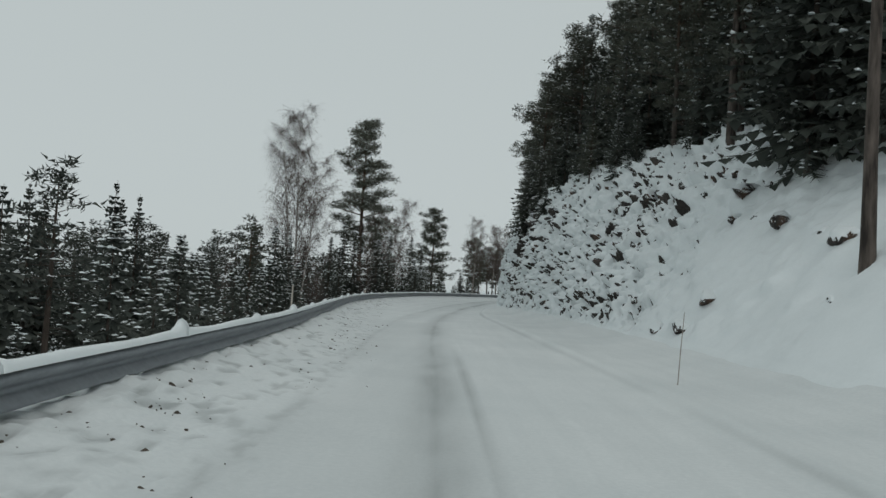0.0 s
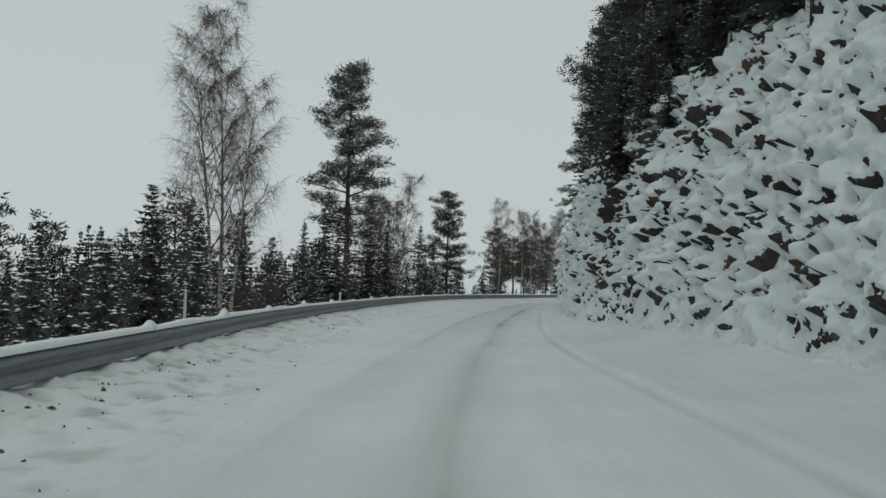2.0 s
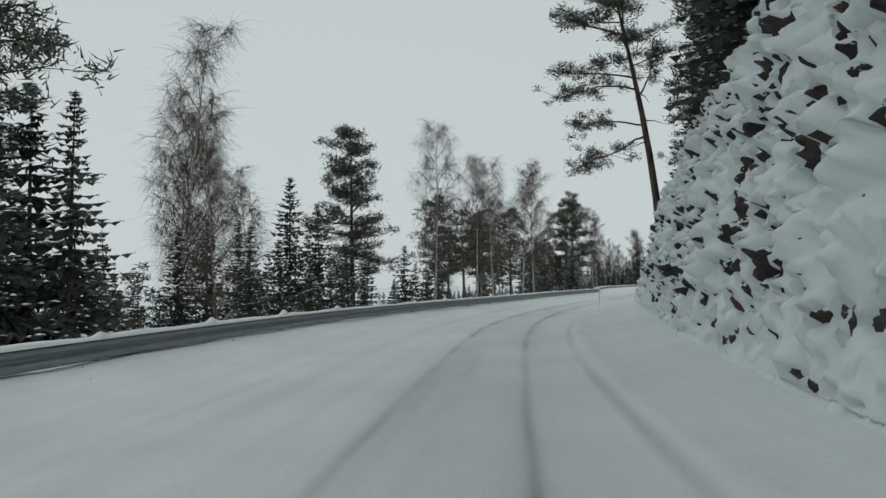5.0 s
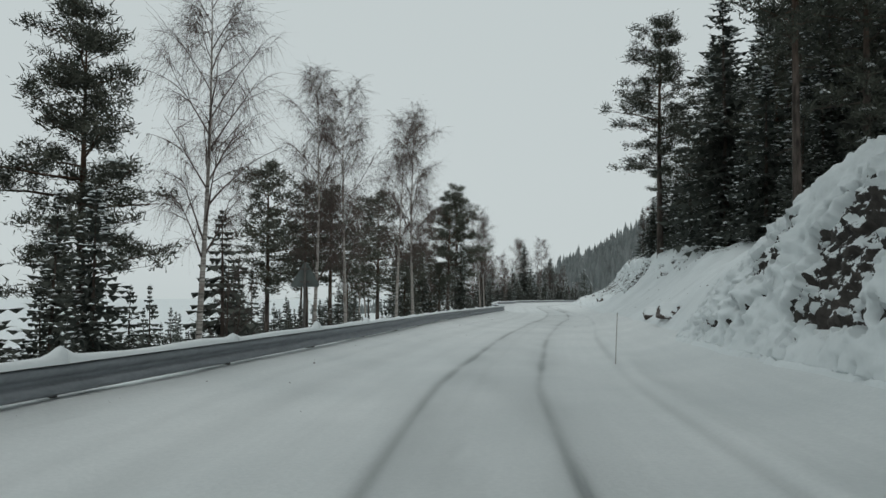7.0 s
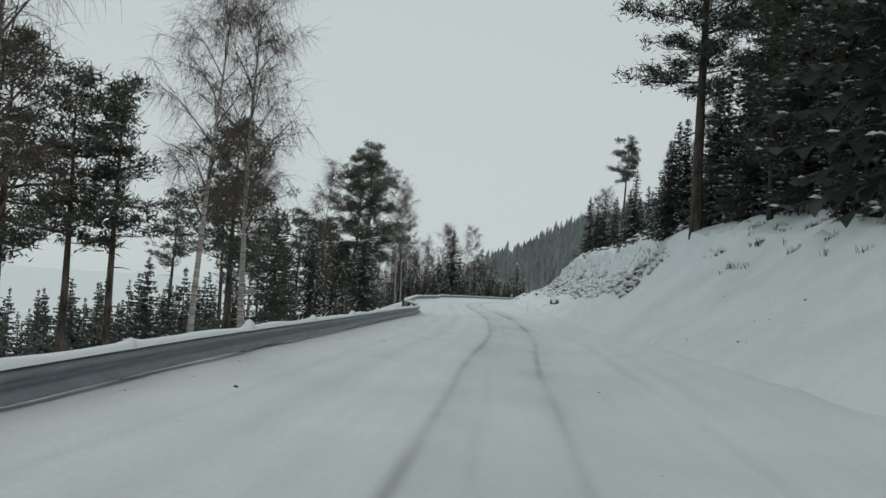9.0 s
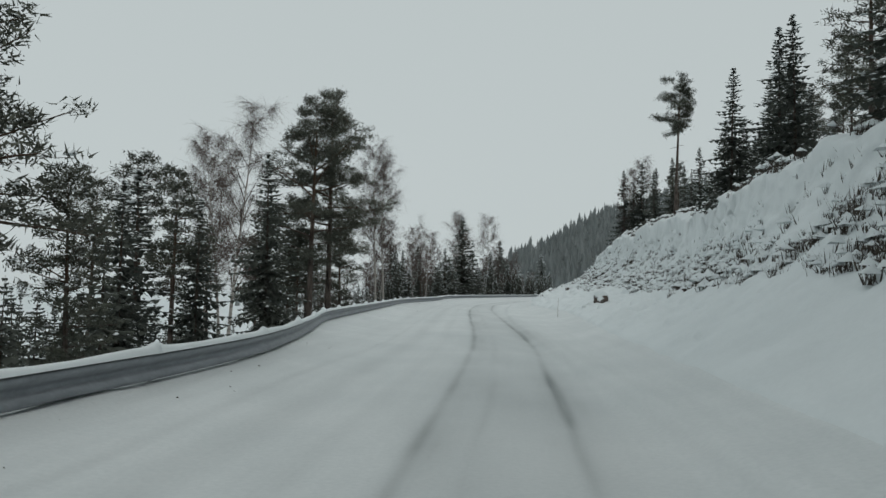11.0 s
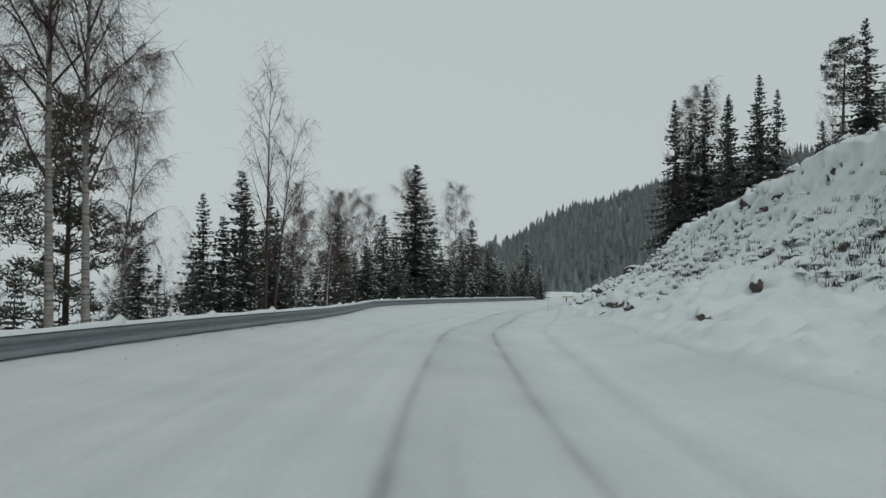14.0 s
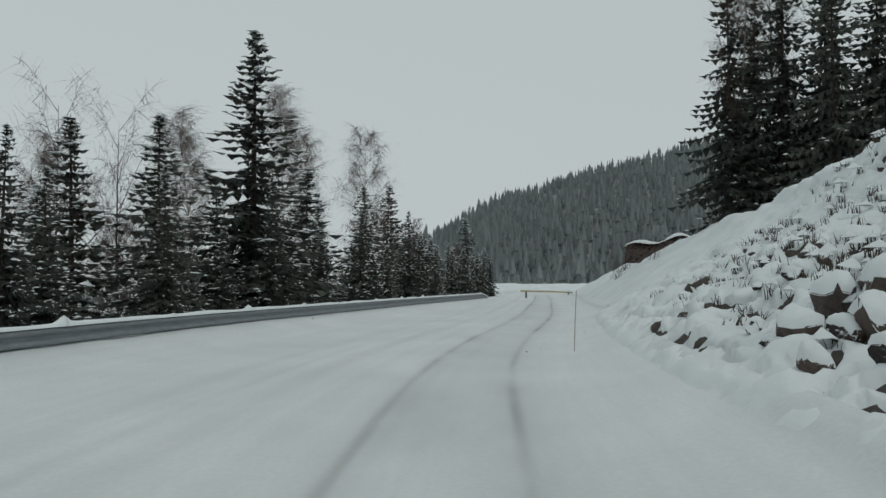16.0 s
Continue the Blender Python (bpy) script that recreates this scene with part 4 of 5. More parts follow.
for x, y in ((-3.2, 32.9), (-3.1, 28.8), (-3.5, 22.2), (-3.6, 26.5), (-1.8, 20), (0.5, 11), (-4.4, 38), (-4.5, 44), (43.2, 250), (-5, 17)):
    plant(SMALL, x, y, h=2.2 + 0.25 * ((x * 7) % 6))

rng = random.Random(7)
TAKEN = [(row[2], row[3]) for row in CLIFF + VALLEY_A + VALLEY_B + VALLEY_C + VALLEY_D + BANK_A]


def scatter(count, side, away, ys, kinds, tall, clear=2.0):
    """Trees spread over a stretch, so far from the rail or behind the bank's crest, no two too near one another."""
    made = tries = 0
    while made < count and tries < count * 40:
        tries += 1
        y, off = rng.uniform(*ys), rng.uniform(*away)
        yc = min(max(y, -60), 300)
        x = float(rail_x(yc)) - off if side == "left" else float(toe_x(yc)) + float(bank_run(yc)) + off
        if any((x - a) ** 2 + (y - b) ** 2 < clear**2 for a, b in TAKEN):
            continue
        TAKEN.append((x, y))
        key = rng.choice(kinds)
        plant(rng.choice(KINDS[key][:4]), x, y, h=rng.uniform(*tall) * (0.9 if key == "s" else 1.0), wide=rng.uniform(0.9, 1.15))
        made += 1


def forest_patch(name, label, count, side, away, ys, tall, clear, kinds=FARTHER):
    """Woods too dense to count, as one mesh of conifers."""
    verts, faces, mats, k = [], [], [], 0
    made = tries = 0
    stocks = []
    for kind in kinds:
        rows = []
        for slot, key in enumerate(("trunk", "crown", "snow")):
            me = [c for c in kind["tree"].children if c.name.split(".")[0] == key][0].data
            co = np.array([v.co[:] for v in me.vertices])
            rows.append((co, [tuple(f.vertices) for f in me.polygons], slot))
        stocks.append((rows, kind["h"]))
    while made < count and tries < count * 40:
        tries += 1
        y, off = rng.uniform(*ys), rng.uniform(*away)
        yc = min(max(y, -60), 300)
        x = float(rail_x(yc)) - off if side == "left" else float(toe_x(yc)) + float(bank_run(yc)) + off
        if any((x - a) ** 2 + (y - b) ** 2 < clear**2 for a, b in TAKEN):
            continue
        TAKEN.append((x, y))
        made += 1
        rows, h0 = rng.choice(stocks)
        s, turn, wide = rng.uniform(*tall) / h0, rng.random() * 6.28, rng.uniform(0.9, 1.25)
        c, n = math.cos(turn), math.sin(turn)
        for co, fs, slot in rows:
            p = np.stack([(co[:, 0] * c - co[:, 1] * n) * s * wide + x, (co[:, 0] * n + co[:, 1] * c) * s * wide + y, co[:, 2] * s + float(terrain(x, y)) - 0.05], 1)
            verts.append(p)
            faces += [tuple(i + k for i in f) for f in fs]
            mats += [slot] * len(fs)
            k += len(p)
    me = bpy.data.meshes.new(name)
    me.from_pydata(np.concatenate(verts).tolist(), [], faces)
    for m in (MAT_BARK, MAT_SPRUCE, MAT_SNOW_CAP):
        me.materials.append(m)
    me.polygons.foreach_set("material_index", mats)
    me.update()
    return tagged(new(name, me), label, "forest", kind="stuff")


forest_patch("valley_forest", "dense dark spruce forest in the valley below the road", 165, "left", (12, 34), (2, 122), (6.5, 9.6), 1.9, FARTHER + ROUGH_PINES)
forest_patch("forest_behind", "spruce forest farther down the valley", 40, "left", (32, 75), (14, 150), (9, 13), 3.2, FARTHER + ROUGH_PINES)
forest_patch("forest_on_ridge", "dark conifer forest on the slope above the rock face", 30, "right", (8, 22), (-4, 100), (12, 17), 2.2)
forest_patch("valley_spruces", "low snowy spruces on the slope beyond the guardrail", 85, "left", (7, 42), (116, 182), (2.5, 7.5), 2.0)
forest_patch("undergrowth_spruces", "young spruces among the trees below the road", 26, "left", (6, 20), (96, 126), (3, 7), 2.0)
forest_patch("slope_spruces", "low spruces on the slope below the guardrail", 34, "left", (4.5, 24), (184, 218), (2.2, 5), 1.8)
plant(ROUGH_PINES[0], -13.2, 62, h=10)
plant(FARTHER[0], -14.5, 66, h=10)
plant(FARTHER[1], -15.5, 70, h=11)
scatter(16, "right", (-1.2, 0.3), (23, 46), "kskq", (2.2, 5.5), 1.3)
scatter(9, "left", (6.5, 12), (98, 113), "skks", (4, 7), 1.7)
scatter(22, "left", (5, 17), (26, 74), "sssd", (4, 7.0), 2.2)
scatter(14, "left", (5, 14), (84, 118), "sssd", (4, 6.5), 2.2)
scatter(26, "right", (1.6, 3.2), (44, 80), "ssspq", (8, 13), 1.4)
scatter(26, "right", (0.3, 1.8), (52, 84), "sspq", (7, 11), 1.5)
scatter(22, "right", (2.2, 4.5), (24, 44), "spqq", (9, 13), 1.7)
scatter(24, "right", (0.8, 4), (44, 97), "sspq", (6, 11), 1.5)
scatter(40, "right", (3.5, 12), (10, 98), "ppsq", (12, 16), 1.9)
scatter(16, "right", (-1.5, 4), (9, 22), "sspp", (8, 14), 1.7)
scatter(10, "right", (8, 18), (-4, 100), "p", (13, 18), 2.2)
scatter(20, "right", (1.2, 3.5), (114, 146), "ssq", (4, 8), 1.5)
scatter(50, "right", (1.5, 12), (112, 146), "psss", (10, 15), 1.8)
scatter(4, "left", (5, 12), (188, 200), "p", (9, 12), 1.8)
scatter(22, "right", (8, 20), (150, 185), "sspd", (5, 9), 2.4)
scatter(24, "right", (9, 24), (185, 235), "sssp", (6, 10), 2.4)
scatter(20, "right", (14, 26), (236, 262), "sssd", (8, 12), 1.8)
scatter(26, "left", (3, 9), (224, 268), "sssd", (4.5, 8), 1.8)
scatter(18, "left", (2, 12), (262, 300), "sssb", (5, 8), 1.8)
scatter(40, "left", (6, 22), (226, 292), "fbbbd", (6, 11), 2.0)
scatter(16, "left", (3, 16), (288, 330), "ssb", (8, 12), 2.4)
forest_patch("distant_spruces", "scattered spruces far down the snowy valley", 140, "left", (24, 56), (146, 225), (7, 9.4), 2.2)


# ---- guardrail ----
def along_rail():
    """Places at every 4 m of the rail's line."""
    ys = np.linspace(-40, 272, 3000)
    xs = rail_x(ys)
    s = np.concatenate([[0], np.cumsum(np.hypot(np.diff(xs), np.diff(ys)))])
    at = np.arange(0, s[-1], 4.0)
    return [(float(np.interp(v, s, xs)), float(np.interp(v, s, ys))) for v in at]


def dip(y):
    """The rail's far end goes down into the snow."""
    return -0.8 * min(max((y - 267) / 5, 0), 1) ** 1.4


BEAM = [(-0.01, 0.61), (0.03, 0.6), (0.085, 0.575), (0.095, 0.535), (0.03, 0.48), (0.0, 0.45), (0.03, 0.42), (0.095, 0.365), (0.085, 0.335), (0.03, 0.313), (0.0, 0.305)]


def guardrail():
    root = tagged(new("guardrail"), "galvanised steel W-beam guardrail with snow along its top", "guardrail")
    places = along_rail()
    rng = random.Random(3)
    lump = 0.05
    for i in range(len(places) - 1):
        (x0, y0), (x1, y1) = places[i], places[i + 1]
        ang = math.atan2(x1 - x0, y1 - y0)
        beam, cap = Build(), Build()
        sub = 8
        line = []
        for k in range(sub + 1):
            y = y0 + (y1 - y0) * k / sub
            line.append((float(rail_x(y)), y))
        for side in (0, 0.006):
            kk = len(beam.v)
            for (x, y) in line:
                for off, z in BEAM:
                    beam.v.append((x + (off - side) * math.cos(ang), y - (off - side) * math.sin(ang), z + dip(y)))
            n = len(BEAM)
            for k in range(sub):
                for j in range(n - 1):
                    a = kk + k * n + j
                    beam.f.append((a, a + 1, a + 1 + n, a + n) if side else (a, a + n, a + n + 1, a + 1))
        rail = part("beam", beam, MAT_STEEL, root, smooth=True)
        post = Build()
        c, s = math.cos(ang), math.sin(ang)
        for (a, b, w, d) in ((-0.14, -0.02, 0.006, 0), (-0.02, -0.012, 0.05, 0), (-0.148, -0.14, 0.05, 0)):
            quad = [(a, -w), (b, -w), (b, w), (a, w)]
            base = [(x0 + p * c + q * s, y0 - p * s + q * c) for p, q in quad]
            post.add([(*p, -0.5) for p in base] + [(*p, 0.575) for p in base], [(3, 2, 1, 0), (4, 5, 6, 7), (0, 1, 5, 4), (1, 2, 6, 5), (2, 3, 7, 6), (3, 0, 4, 7)])
        part("post", post, MAT_POST, root, "dark steel post")
        # snow lying on the beam's upper edge, heaped where a post stands behind it
        prof = 7
        spots = (0, 0.02, 0.045, 0.08, 0.16, 0.3, 0.45, 0.6, 0.75, 0.87, 0.93, 0.97, 1)
        heap = (0.09 * rng.uniform(0.15, 1.2), lump)
        lump = heap[0]
        for k, f in enumerate(spots):
            y = y0 + (y1 - y0) * f
            x = float(rail_x(y))
            near = heap[1] * math.exp(-((f * 4 / 0.13) ** 2)) + heap[0] * math.exp(-(((1 - f) * 4 / 0.13) ** 2))
            tall = 0.066 + 0.018 * math.sin(y * 2.1) * math.sin(y * 0.37) + near
            deep = 0.066 + 0.25 * near
            for j in range(prof):
                a = math.pi * j / (prof - 1)
                off, z = 0.035 + deep * math.cos(a), 0.594 + tall * math.sin(a)
                cap.v.append((x + off * c, y - off * s, z + dip(y)))
        for k in range(len(spots) - 1):
            for j in range(prof - 1):
                a = k * prof + j
                cap.f.append((a, a + prof, a + prof + 1, a + 1))
        cap.f.append(tuple(range(prof)))
        cap.f.append(tuple(reversed(range(len(cap.v) - prof, len(cap.v)))))
        part("snow_cap", cap, MAT_SNOW_CAP, rail, "ridge of snow", smooth=True)
    return root


guardrail()


# ---- stakes ----
def stake(x, y, h, lean=(0.05, 0.0), r=0.008):
    b = Build()
    z = float(terrain(x, y))
    b.tube([(0, 0, -0.3), (lean[0] * h * 0.5, lean[1] * h * 0.5, h * 0.5), (lean[0] * h, lean[1] * h, h)], [r, r * 0.9, r * 0.7], 7)
    ob = part("snow_stake", b, MAT_STAKE)
    ob.location = (x, y, z)
    return tagged(ob, "thin dark wooden snow stake in the verge", "snow stake", "snow stakes")


for sx, sy, sh in ((10.94, 7.47, 1.15), (10.75, 101.7, 0.95), (27.9, 168.6, 0.9), (42.4, 227.2, 1.15)):
    stake(sx, sy, sh)


# ---- stones ----
def boulder(x, y, size, seed, name="boulder", label="brown rock showing through the snow", lift=0.0, flat=(1.0, 0.8, 0.7), turn=0.0, material=None):
    """A weathered angular stone, sunk into the ground."""
    rng = random.Random(seed)
    bm = bmesh.new()
    bmesh.ops.create_icosphere(bm, subdivisions=3, radius=1.0)
    planes = [(Vector((rng.gauss(0, 1), rng.gauss(0, 1), rng.gauss(0, 0.8))).normalized(), rng.uniform(0.55, 0.95)) for _ in range(13)]
    for v in bm.verts:
        for n, d in planes:
            over = v.co.dot(n) - d
            if over > 0:
                v.co -= n * over * 0.92
        v.co += v.co.normalized() * 0.12 * noise.fractal(v.co * 2.3 + Vector((seed, 0, 0)), 1.0, 2.0, 4)
    me = bpy.data.meshes.new(name)
    bm.to_mesh(me)
    me.materials.append(material or MAT_STONE)
    ob = new(name, me)
    ob.matrix_basis = Matrix.LocRotScale((x, y, float(terrain(x, y)) + lift), Euler((0, 0, radians(turn))), (size * flat[0], size * flat[1], size * flat[2]))
    # the cushion of snow on its upper faces
    bm.normal_update()
    for v in bm.verts:
        rise = min(max((v.normal.z - 0.15) / 0.5, 0), 1)
        v.co += Vector((v.co.x * 0.06, v.co.y * 0.06, 0.13)) * rise - Vector((0, 0, 0.05)) * (1 - rise)
    bmesh.ops.delete(bm, geom=[f for f in bm.faces if f.normal.z < 0.12], context="FACES")
    top = bpy.data.meshes.new("snow_cap")
    bm.to_mesh(top)
    bm.free()
    top.materials.append(MAT_SNOW_CAP)
    top.shade_smooth()
    cap = new("snow_cap", top)
    cap.parent = ob
    tagged(cap, "cushion of snow")
    return tagged(ob, label, "rock")


# x, y, size, lift, length along the road
STONES = [(12.4, 14.9, 0.42, -0.02, 1.5), (13.0, 14.9, 0.45, -0.06, 1.9), (12.1, 16.4, 0.34, 0.02, 1.2), (12.1, 20.6, 0.36, 0.0, 1.5), (12.8, 19.9, 0.34, 0.0, 1.3), (14.85, 19.1, 0.55, -0.05, 2.1), (13.9, 23.2, 0.5, 0.0, 1.2), (13.0, 25.2, 0.5, 0.1, 1.3), (14.7, 15.3, 0.4, -0.02, 1.9), (14.5, 16.9, 0.36, -0.04, 2.0),
          (14.7, 12.6, 0.36, -0.02, 1.3), (14.75, 11.5, 0.48, 0.0, 1.2), (14.1, 12.2, 0.26, 0.0, 1.2), (13.8, 9.4, 0.24, 0.0, 1.4), (14.3, 18.2, 0.3, 0.0, 1.8), (14.9, 21.0, 0.34, 0.0, 1.8), (13.1, 8.2, 0.12, 0.02, 1.2),
          (15.85, 114.2, 0.4, 0.02, 1.3), (15.0, 110.6, 0.5, 0.04, 1.6), (14.7, 109.3, 0.48, 0.02, 1.5), (29.6, 167.6, 0.5, 0.26, 0.9), (29.1, 168.2, 0.3, 0.08, 1.1), (30.6, 170.4, 0.35, 0.1, 1.2), (37.5, 204.0, 0.4, 0.05, 2.0), (34.95, 195.1, 0.25, 0.08, 1.3),
          (37.1, 196.7, 0.3, 0.08, 1.3), (32.2, 186.9, 0.12, -0.08, 1.0), (38.8, 208.5, 0.6, -0.05, 1.7), (38.5, 208.9, 0.3, 0.05, 1.0), (41.55, 219.95, 0.36, 0.22, 1.0), (42.25, 220.2, 0.36, 0.3, 1.1), (42.5, 219.8, 0.42, 0.32, 1.2), (41.7, 219.0, 0.36, 0.25, 1.0), (40.9, 218.9, 0.22, 0.15, 1.0)]
for k, (x, y, size, lift, long) in enumerate(STONES):
    boulder(x, y, size, 40 + k, lift=lift + (0.06 if 150 < y < 212 else 0), flat=(0.75, long, 0.6 if y < 150 else 0.85), turn=-18 - 9 * (k % 3) + (5 if y < 60 else -8), material=MAT_RED if y > 100 else None, label="red-brown rock with snow on it, set in the bank" if y > 100 else "dark rock showing through the snowy bank")


pile = random.Random(61)
for k in range(34):
    y = pile.gauss(219.4, 1.9)
    d = pile.uniform(0.5, 3.2)
    size = pile.uniform(0.1, 0.27)
    boulder(float(toe_x(y)) + d, y, size, 90 + k, lift=0.12 + 0.3 * size, flat=(0.8, pile.uniform(0.9, 1.6), pile.uniform(0.6, 0.9)), turn=pile.uniform(-60, 20), label="small dark stone with a cap of snow on the bank")


def litter():
    """Clods and gravel thrown on the verge, and dry stalks and snow-capped tufts on the bank."""
    rng = random.Random(12)
    clods, stalks, caps = Build(), Build(), Build()
    ys = [rng.uniform(-3, 48) if rng.random() < 0.9 else rng.uniform(60, 240) for _ in range(3000)]
    xs = [float(rail_x(y)) + abs(rng.gauss(0.0, 0.6)) + 0.12 for y in ys]
    ys += [rng.uniform(0, 235) for _ in range(70)]
    xs += [float(toe_x(y)) - rng.uniform(0.2, 2.2) for y in ys[3000:]]
    low = len(ys)
    ys += [rng.uniform(106, 128) for _ in range(60)]
    xs += [float(toe_x(y)) + rng.uniform(-2.4, 2.2) for y in ys[low:]]
    for x, y, z in zip(xs, ys, terrain(xs, ys)):
        r = rng.uniform(0.006, 0.015) * (2.2 if rng.random() < 0.15 else 1.0)
        z, a = float(z) + 0.012, rng.random() * 6.28
        ring = [(x + r * rng.uniform(0.6, 1.6) * math.cos(a + 1.2566 * k), y + r * rng.uniform(0.6, 1.6) * math.sin(a + 1.2566 * k), z - 0.01) for k in range(5)]
        top = [(x + r * rng.uniform(0.3, 0.6) * math.cos(a + 2.1 * k), y + r * rng.uniform(0.3, 0.6) * math.sin(a + 2.1 * k), z + r * rng.uniform(0.3, 0.6)) for k in range(3)]
        clods.add(ring + top, [(0, 1, 5), (1, 6, 5), (1, 2, 6), (2, 3, 6), (3, 7, 6), (3, 4, 7), (4, 0, 5), (4, 5, 7), (5, 6, 7)])
    tagged(part("verge_clods", clods, MAT_GRASS), "dark clods and gravel scattered on the snowy verge", "gravel", kind="stuff")
    spots = []
    for _ in range(10500):
        y = rng.uniform(117, 232)
        run = float(bank_run(y))
        d = run * (rng.uniform(0.42, 1.15) if rng.random() < 0.72 else rng.uniform(0.02, 0.6))
        if y > 203 and rng.random() < 0.6:
            d = run * rng.uniform(0.05, 1.1)
        if float(fractal(np.array(y * 0.5), np.array(d * 0.7), 4.0, 3)) < 0.0 and rng.random() < (0.8 if d < 0.5 * run else 0.7):
            continue
        if y < 140:
            if rng.random() < 0.94:
                continue
            d = run * rng.uniform(0.72, 1.25)
        if (y < 203 and d < 0.48 * run) or (y > 203 and (rng.random() < 0.5 or d < 0.12 * run)):
            continue
        spots.append((float(toe_x(y)) + d, y))
    for (x, y), z in zip(spots, terrain([p[0] for p in spots], [p[1] for p in spots])):
        high = (x - float(toe_x(y))) / float(bank_run(y)) > 0.6
        z = float(z) + (0.29 if y > 138 and high else 0.2 if y > 138 else 0.06)
        tall = rng.uniform(0.03, 0.15)
        for _ in range(rng.choice((8, 11, 14))):
            a, w = rng.random() * 6.28, rng.uniform(0.006, 0.016)
            bx, by = x + rng.gauss(0, 0.06), y + rng.gauss(0, 0.08)
            tx, ty, tz = bx + rng.gauss(0, 0.06), by + rng.gauss(0, 0.06), z + tall * rng.uniform(0.4, 1.1)
            stalks.add([(bx + w * math.cos(a), by + w * math.sin(a), z - 0.12), (bx - w * math.cos(a), by - w * math.sin(a), z - 0.12), (tx, ty, tz)], [(0, 1, 2)])
        if rng.random() < 0.45:
            blob(caps, (x + rng.gauss(0, 0.08), y + rng.gauss(0, 0.08), z + tall * 0.3), rng.uniform(0.08, 0.2), rng, 0.6)
    tagged(part("dry_stalks", stalks, MAT_GRASS), "dry brown stalks and heather on the bank", "dry plants", kind="stuff")
    tagged(part("tuft_snow", caps, MAT_SNOW_CAP, smooth=True), "caps of snow on the tufts", "snow", kind="stuff")


litter()


# ---- signs, markers, barrier, ledge, bushes ----
def road_sign(x, y):
    root = tagged(new("road_sign"), "dark back of a triangular road sign on a steel post", "road sign")
    b = Build()
    b.tube([(0, 0, -0.4), (0, 0, 2.05)], [0.03, 0.03], 8)
    part("post", b, MAT_POST, root)
    b = Build()
    out = [(-0.32, -0.27), (0.32, -0.27), (0.345, -0.22), (0.035, 0.31), (-0.035, 0.31), (-0.345, -0.22)]
    b.add([(p, 0.035, 1.75 + q) for p, q in out] + [(p, 0.045, 1.75 + q) for p, q in out], [tuple(range(6)), tuple(reversed(range(6, 12)))] + [(i, i + 6, (i + 1) % 6 + 6, (i + 1) % 6) for i in range(6)])
    panel = part("panel", b, MAT_PANEL, root, "plain grey metal panel")
    for z in (1.6, 1.9):
        b = Build()
        b.box((-0.12, -0.01, z - 0.02), (0.12, 0.034, z + 0.02))
        part("bracket", b, MAT_POST, panel)
    root.matrix_basis = pose(x, y, float(terrain(x, y)), 0, 0, -14)
    return root


MAT_PANEL = plain("sign_back", (0.13, 0.15, 0.145), (0.08, 0.095, 0.09), 3, 0.5, 0.4, 0.05)
road_sign(5.0, 107.2)


def marker_post(x, y, h):
    b = Build()
    b.tube([(0, 0, -0.4), (0.01, 0, h * 0.6), (0.02, 0, h)], [0.055, 0.05, 0.045], 8)
    root = part("marker_post", b, MAT_PALE)
    c = Build()
    blob(c, (0.02, 0, h + 0.01), 0.07, random.Random(int(x * 10)), 1.2)
    part("snow_cap", c, MAT_SNOW_CAP, root)
    root.location = (x, y, float(terrain(x, y)))
    return tagged(root, "pale weathered post with a cap of snow behind the guardrail", "post", "marker posts")


for mx, my, top in ((-4.5, 43.1, 0.85), (-2.6, 56.0, 0.75)):
    marker_post(mx, my, top - float(terrain(mx, my)))


def barrier():
    root = tagged(new("road_barrier"), "yellowish barrier pole across the side track", "barrier")
    for k in (0.2, 3.9):
        b = Build()
        b.tube([(k, 0, -0.5), (k, 0, 1.0)], [0.09, 0.08], 8)
        part("post", b, MAT_POST, root)
    b = Build()
    b.tube([(-0.3, -0.12, 0.95), (2.5, -0.12, 0.9), (4.9, -0.12, 0.8)], [0.07, 0.06, 0.05], 8)
    part("pole", b, MAT_YELLOW, root)
    c = Build()
    c.tube([(-0.3, -0.12, 1.02), (2.5, -0.12, 0.97), (4.9, -0.12, 0.86)], [0.05, 0.045, 0.04], 6)
    part("snow_cap", c, MAT_SNOW_CAP, root)
    root.matrix_basis = pose(63.2, 282.4, float(terrain(65, 281.5)) - 0.3, 0, 0, -21)


MAT_YELLOW = plain("worn_yellow_paint", (0.5, 0.4, 0.16), (0.3, 0.25, 0.13), 4)
barrier()


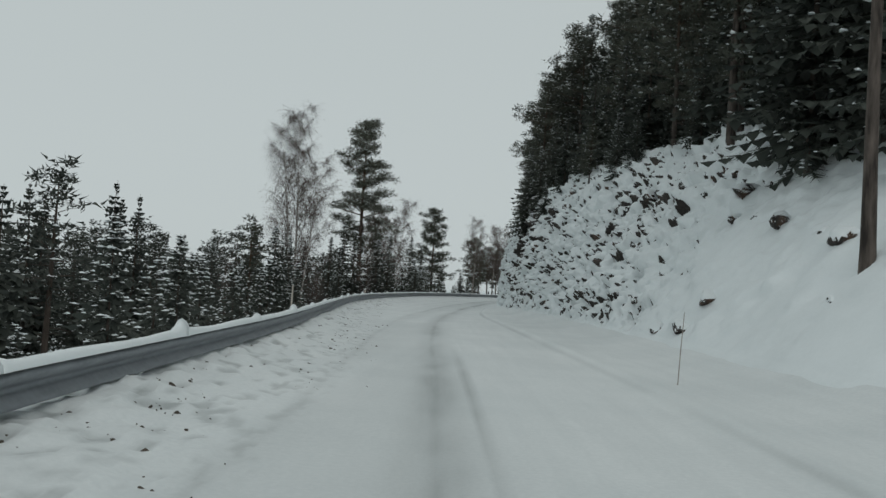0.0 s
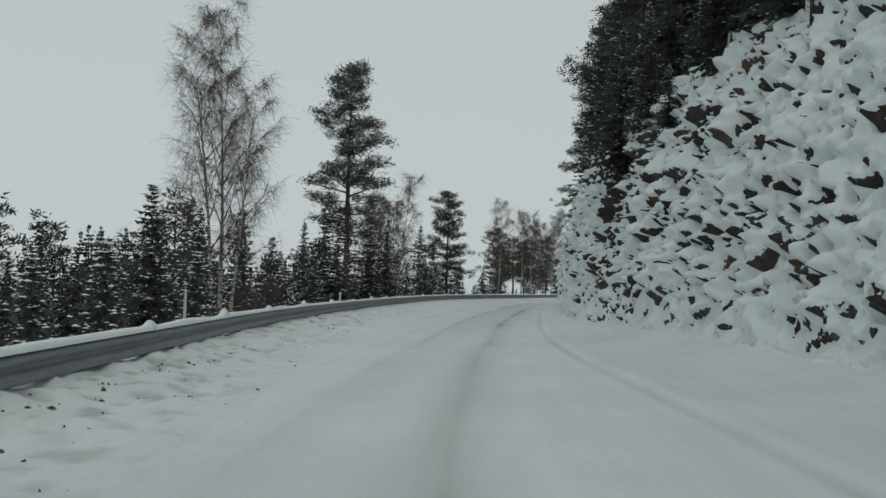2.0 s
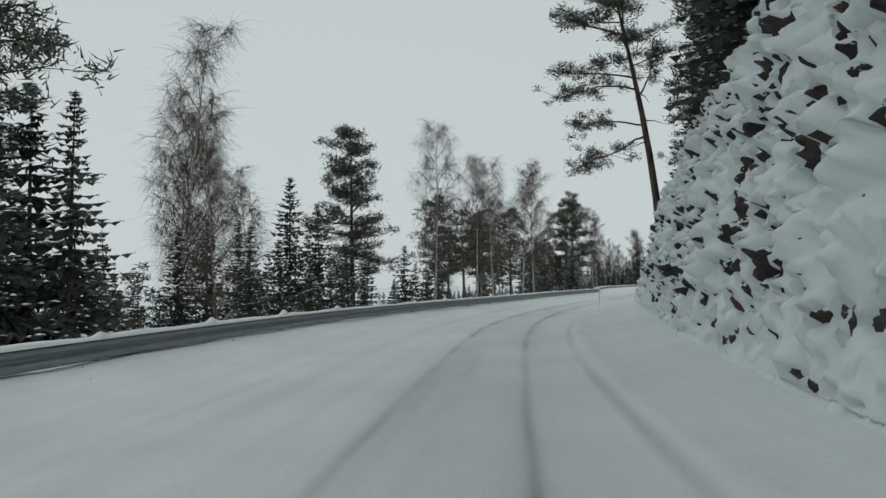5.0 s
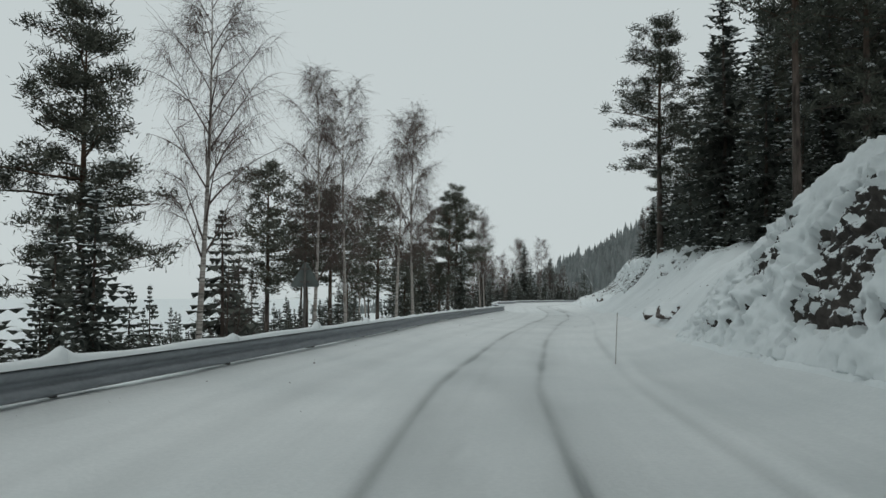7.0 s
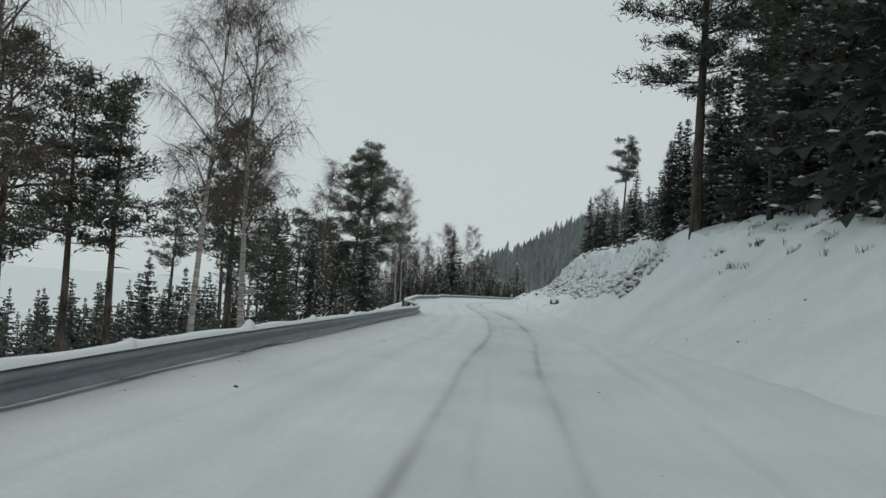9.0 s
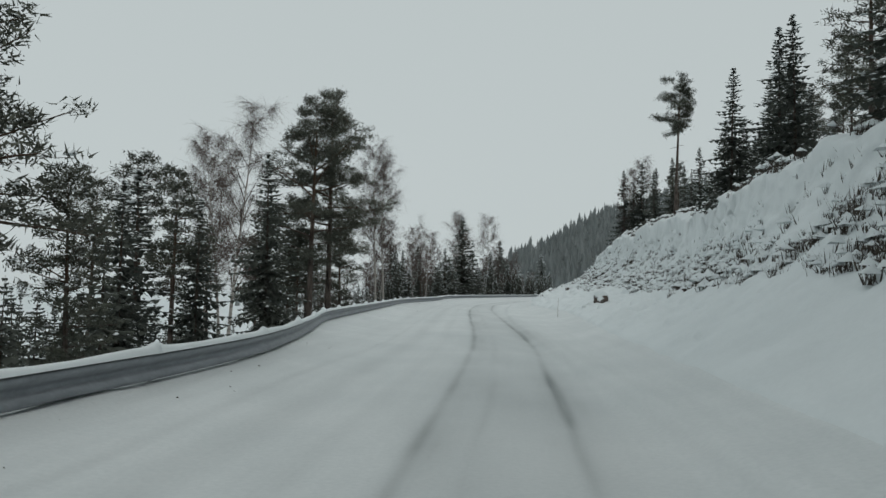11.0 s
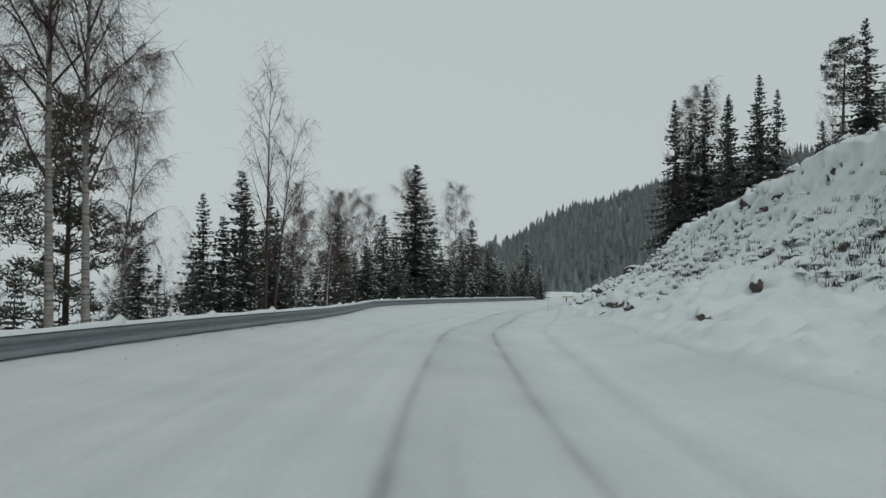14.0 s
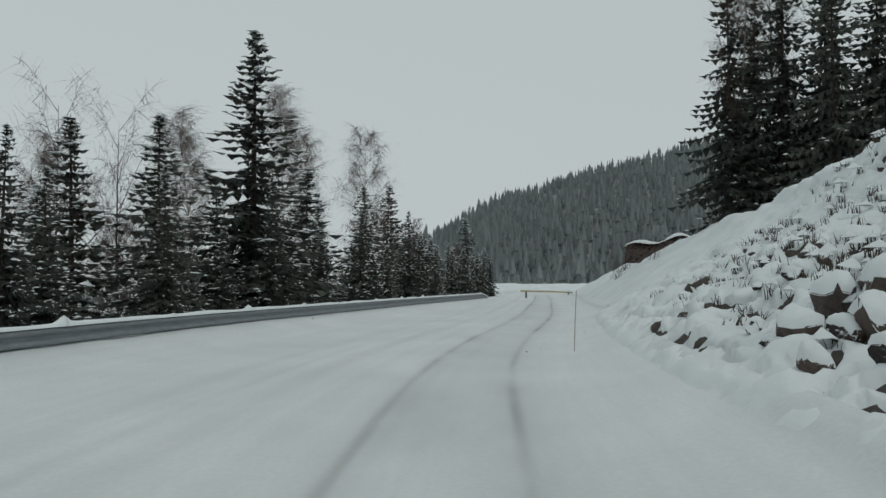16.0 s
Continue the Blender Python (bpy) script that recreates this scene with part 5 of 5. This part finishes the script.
def rock_ledge(x, y, turn):
    """A low cut in the slope: a red-brown broken face under a wavy lip of snow."""
    rng = random.Random(77)
    root = tagged(new("rock_ledge"), "low red-brown rock ledge under a wavy lip of snow", "rock ledge")
    b, c = Build(), Build()
    n, rows = 46, 9
    for i in range(n + 1):
        u = i / n
        px = (u - 0.5) * 5.6
        tall = (0.3 + 0.5 * math.sin(math.pi * u) ** 0.6 + 0.25 * u) * (0.85 + 0.25 * math.sin(px * 1.7))
        for j in range(rows + 1):
            v = j / rows
            b.v.append((px + rng.gauss(0, 0.03), 0.5 * v * v + rng.gauss(0, 0.07) - 0.25 * math.sin(px * 2.3 + v), -0.9 + (tall + 0.9) * v))
        for j in range(6):
            a = math.pi * j / 5
            c.v.append((px, 0.95 - 0.85 * math.cos(a) - 0.25 * math.sin(px * 2.3), tall - 0.12 + (0.2 + 0.07 * math.sin(px * 3.1)) * math.sin(a)))
    for i in range(n):
        for j in range(rows):
            a = i * (rows + 1) + j
            b.f.append((a, a + rows + 1, a + rows + 2, a + 1))
        for j in range(5):
            a = i * 6 + j
            c.f.append((a, a + 6, a + 7, a + 1))
    part("rock", b, MAT_RED, root, "red-brown broken rock")
    part("snow_cap", c, MAT_SNOW_CAP, root, "wavy lip of snow", smooth=True)
    root.matrix_basis = pose(x, y, float(terrain(x, y)) - 0.15, 0, 0, turn)


rock_ledge(65.4, 262.2, -31)


def brush(x, y, h, seed):
    rng = random.Random(seed)
    b = Build()
    for _ in range(26):
        a = rng.random() * 6.28
        ribbon(b, limb_path((rng.gauss(0, 0.25), rng.gauss(0, 0.25), -0.2), (math.cos(a) * 0.35, math.sin(a) * 0.35, 1), h * rng.uniform(0.5, 1.1), 0.0, 4, rng, 0.12), 0.012, rng)
    ob = part("bush", b, MAT_TWIG)
    ob.location = (x, y, float(terrain(x, y)))
    return tagged(ob, "leafless brown bush sticking out of the snow", "bush", "bushes by the road's end")


for k, (x, y) in enumerate(((63.0, 259.5), (62.0, 262.5), (64.5, 266.5), (66.5, 270.5), (67.5, 268), (69.5, 276), (71, 279), (72.5, 283))):
    brush(x, y, 1.0 + 0.15 * (k % 4), 200 + k)
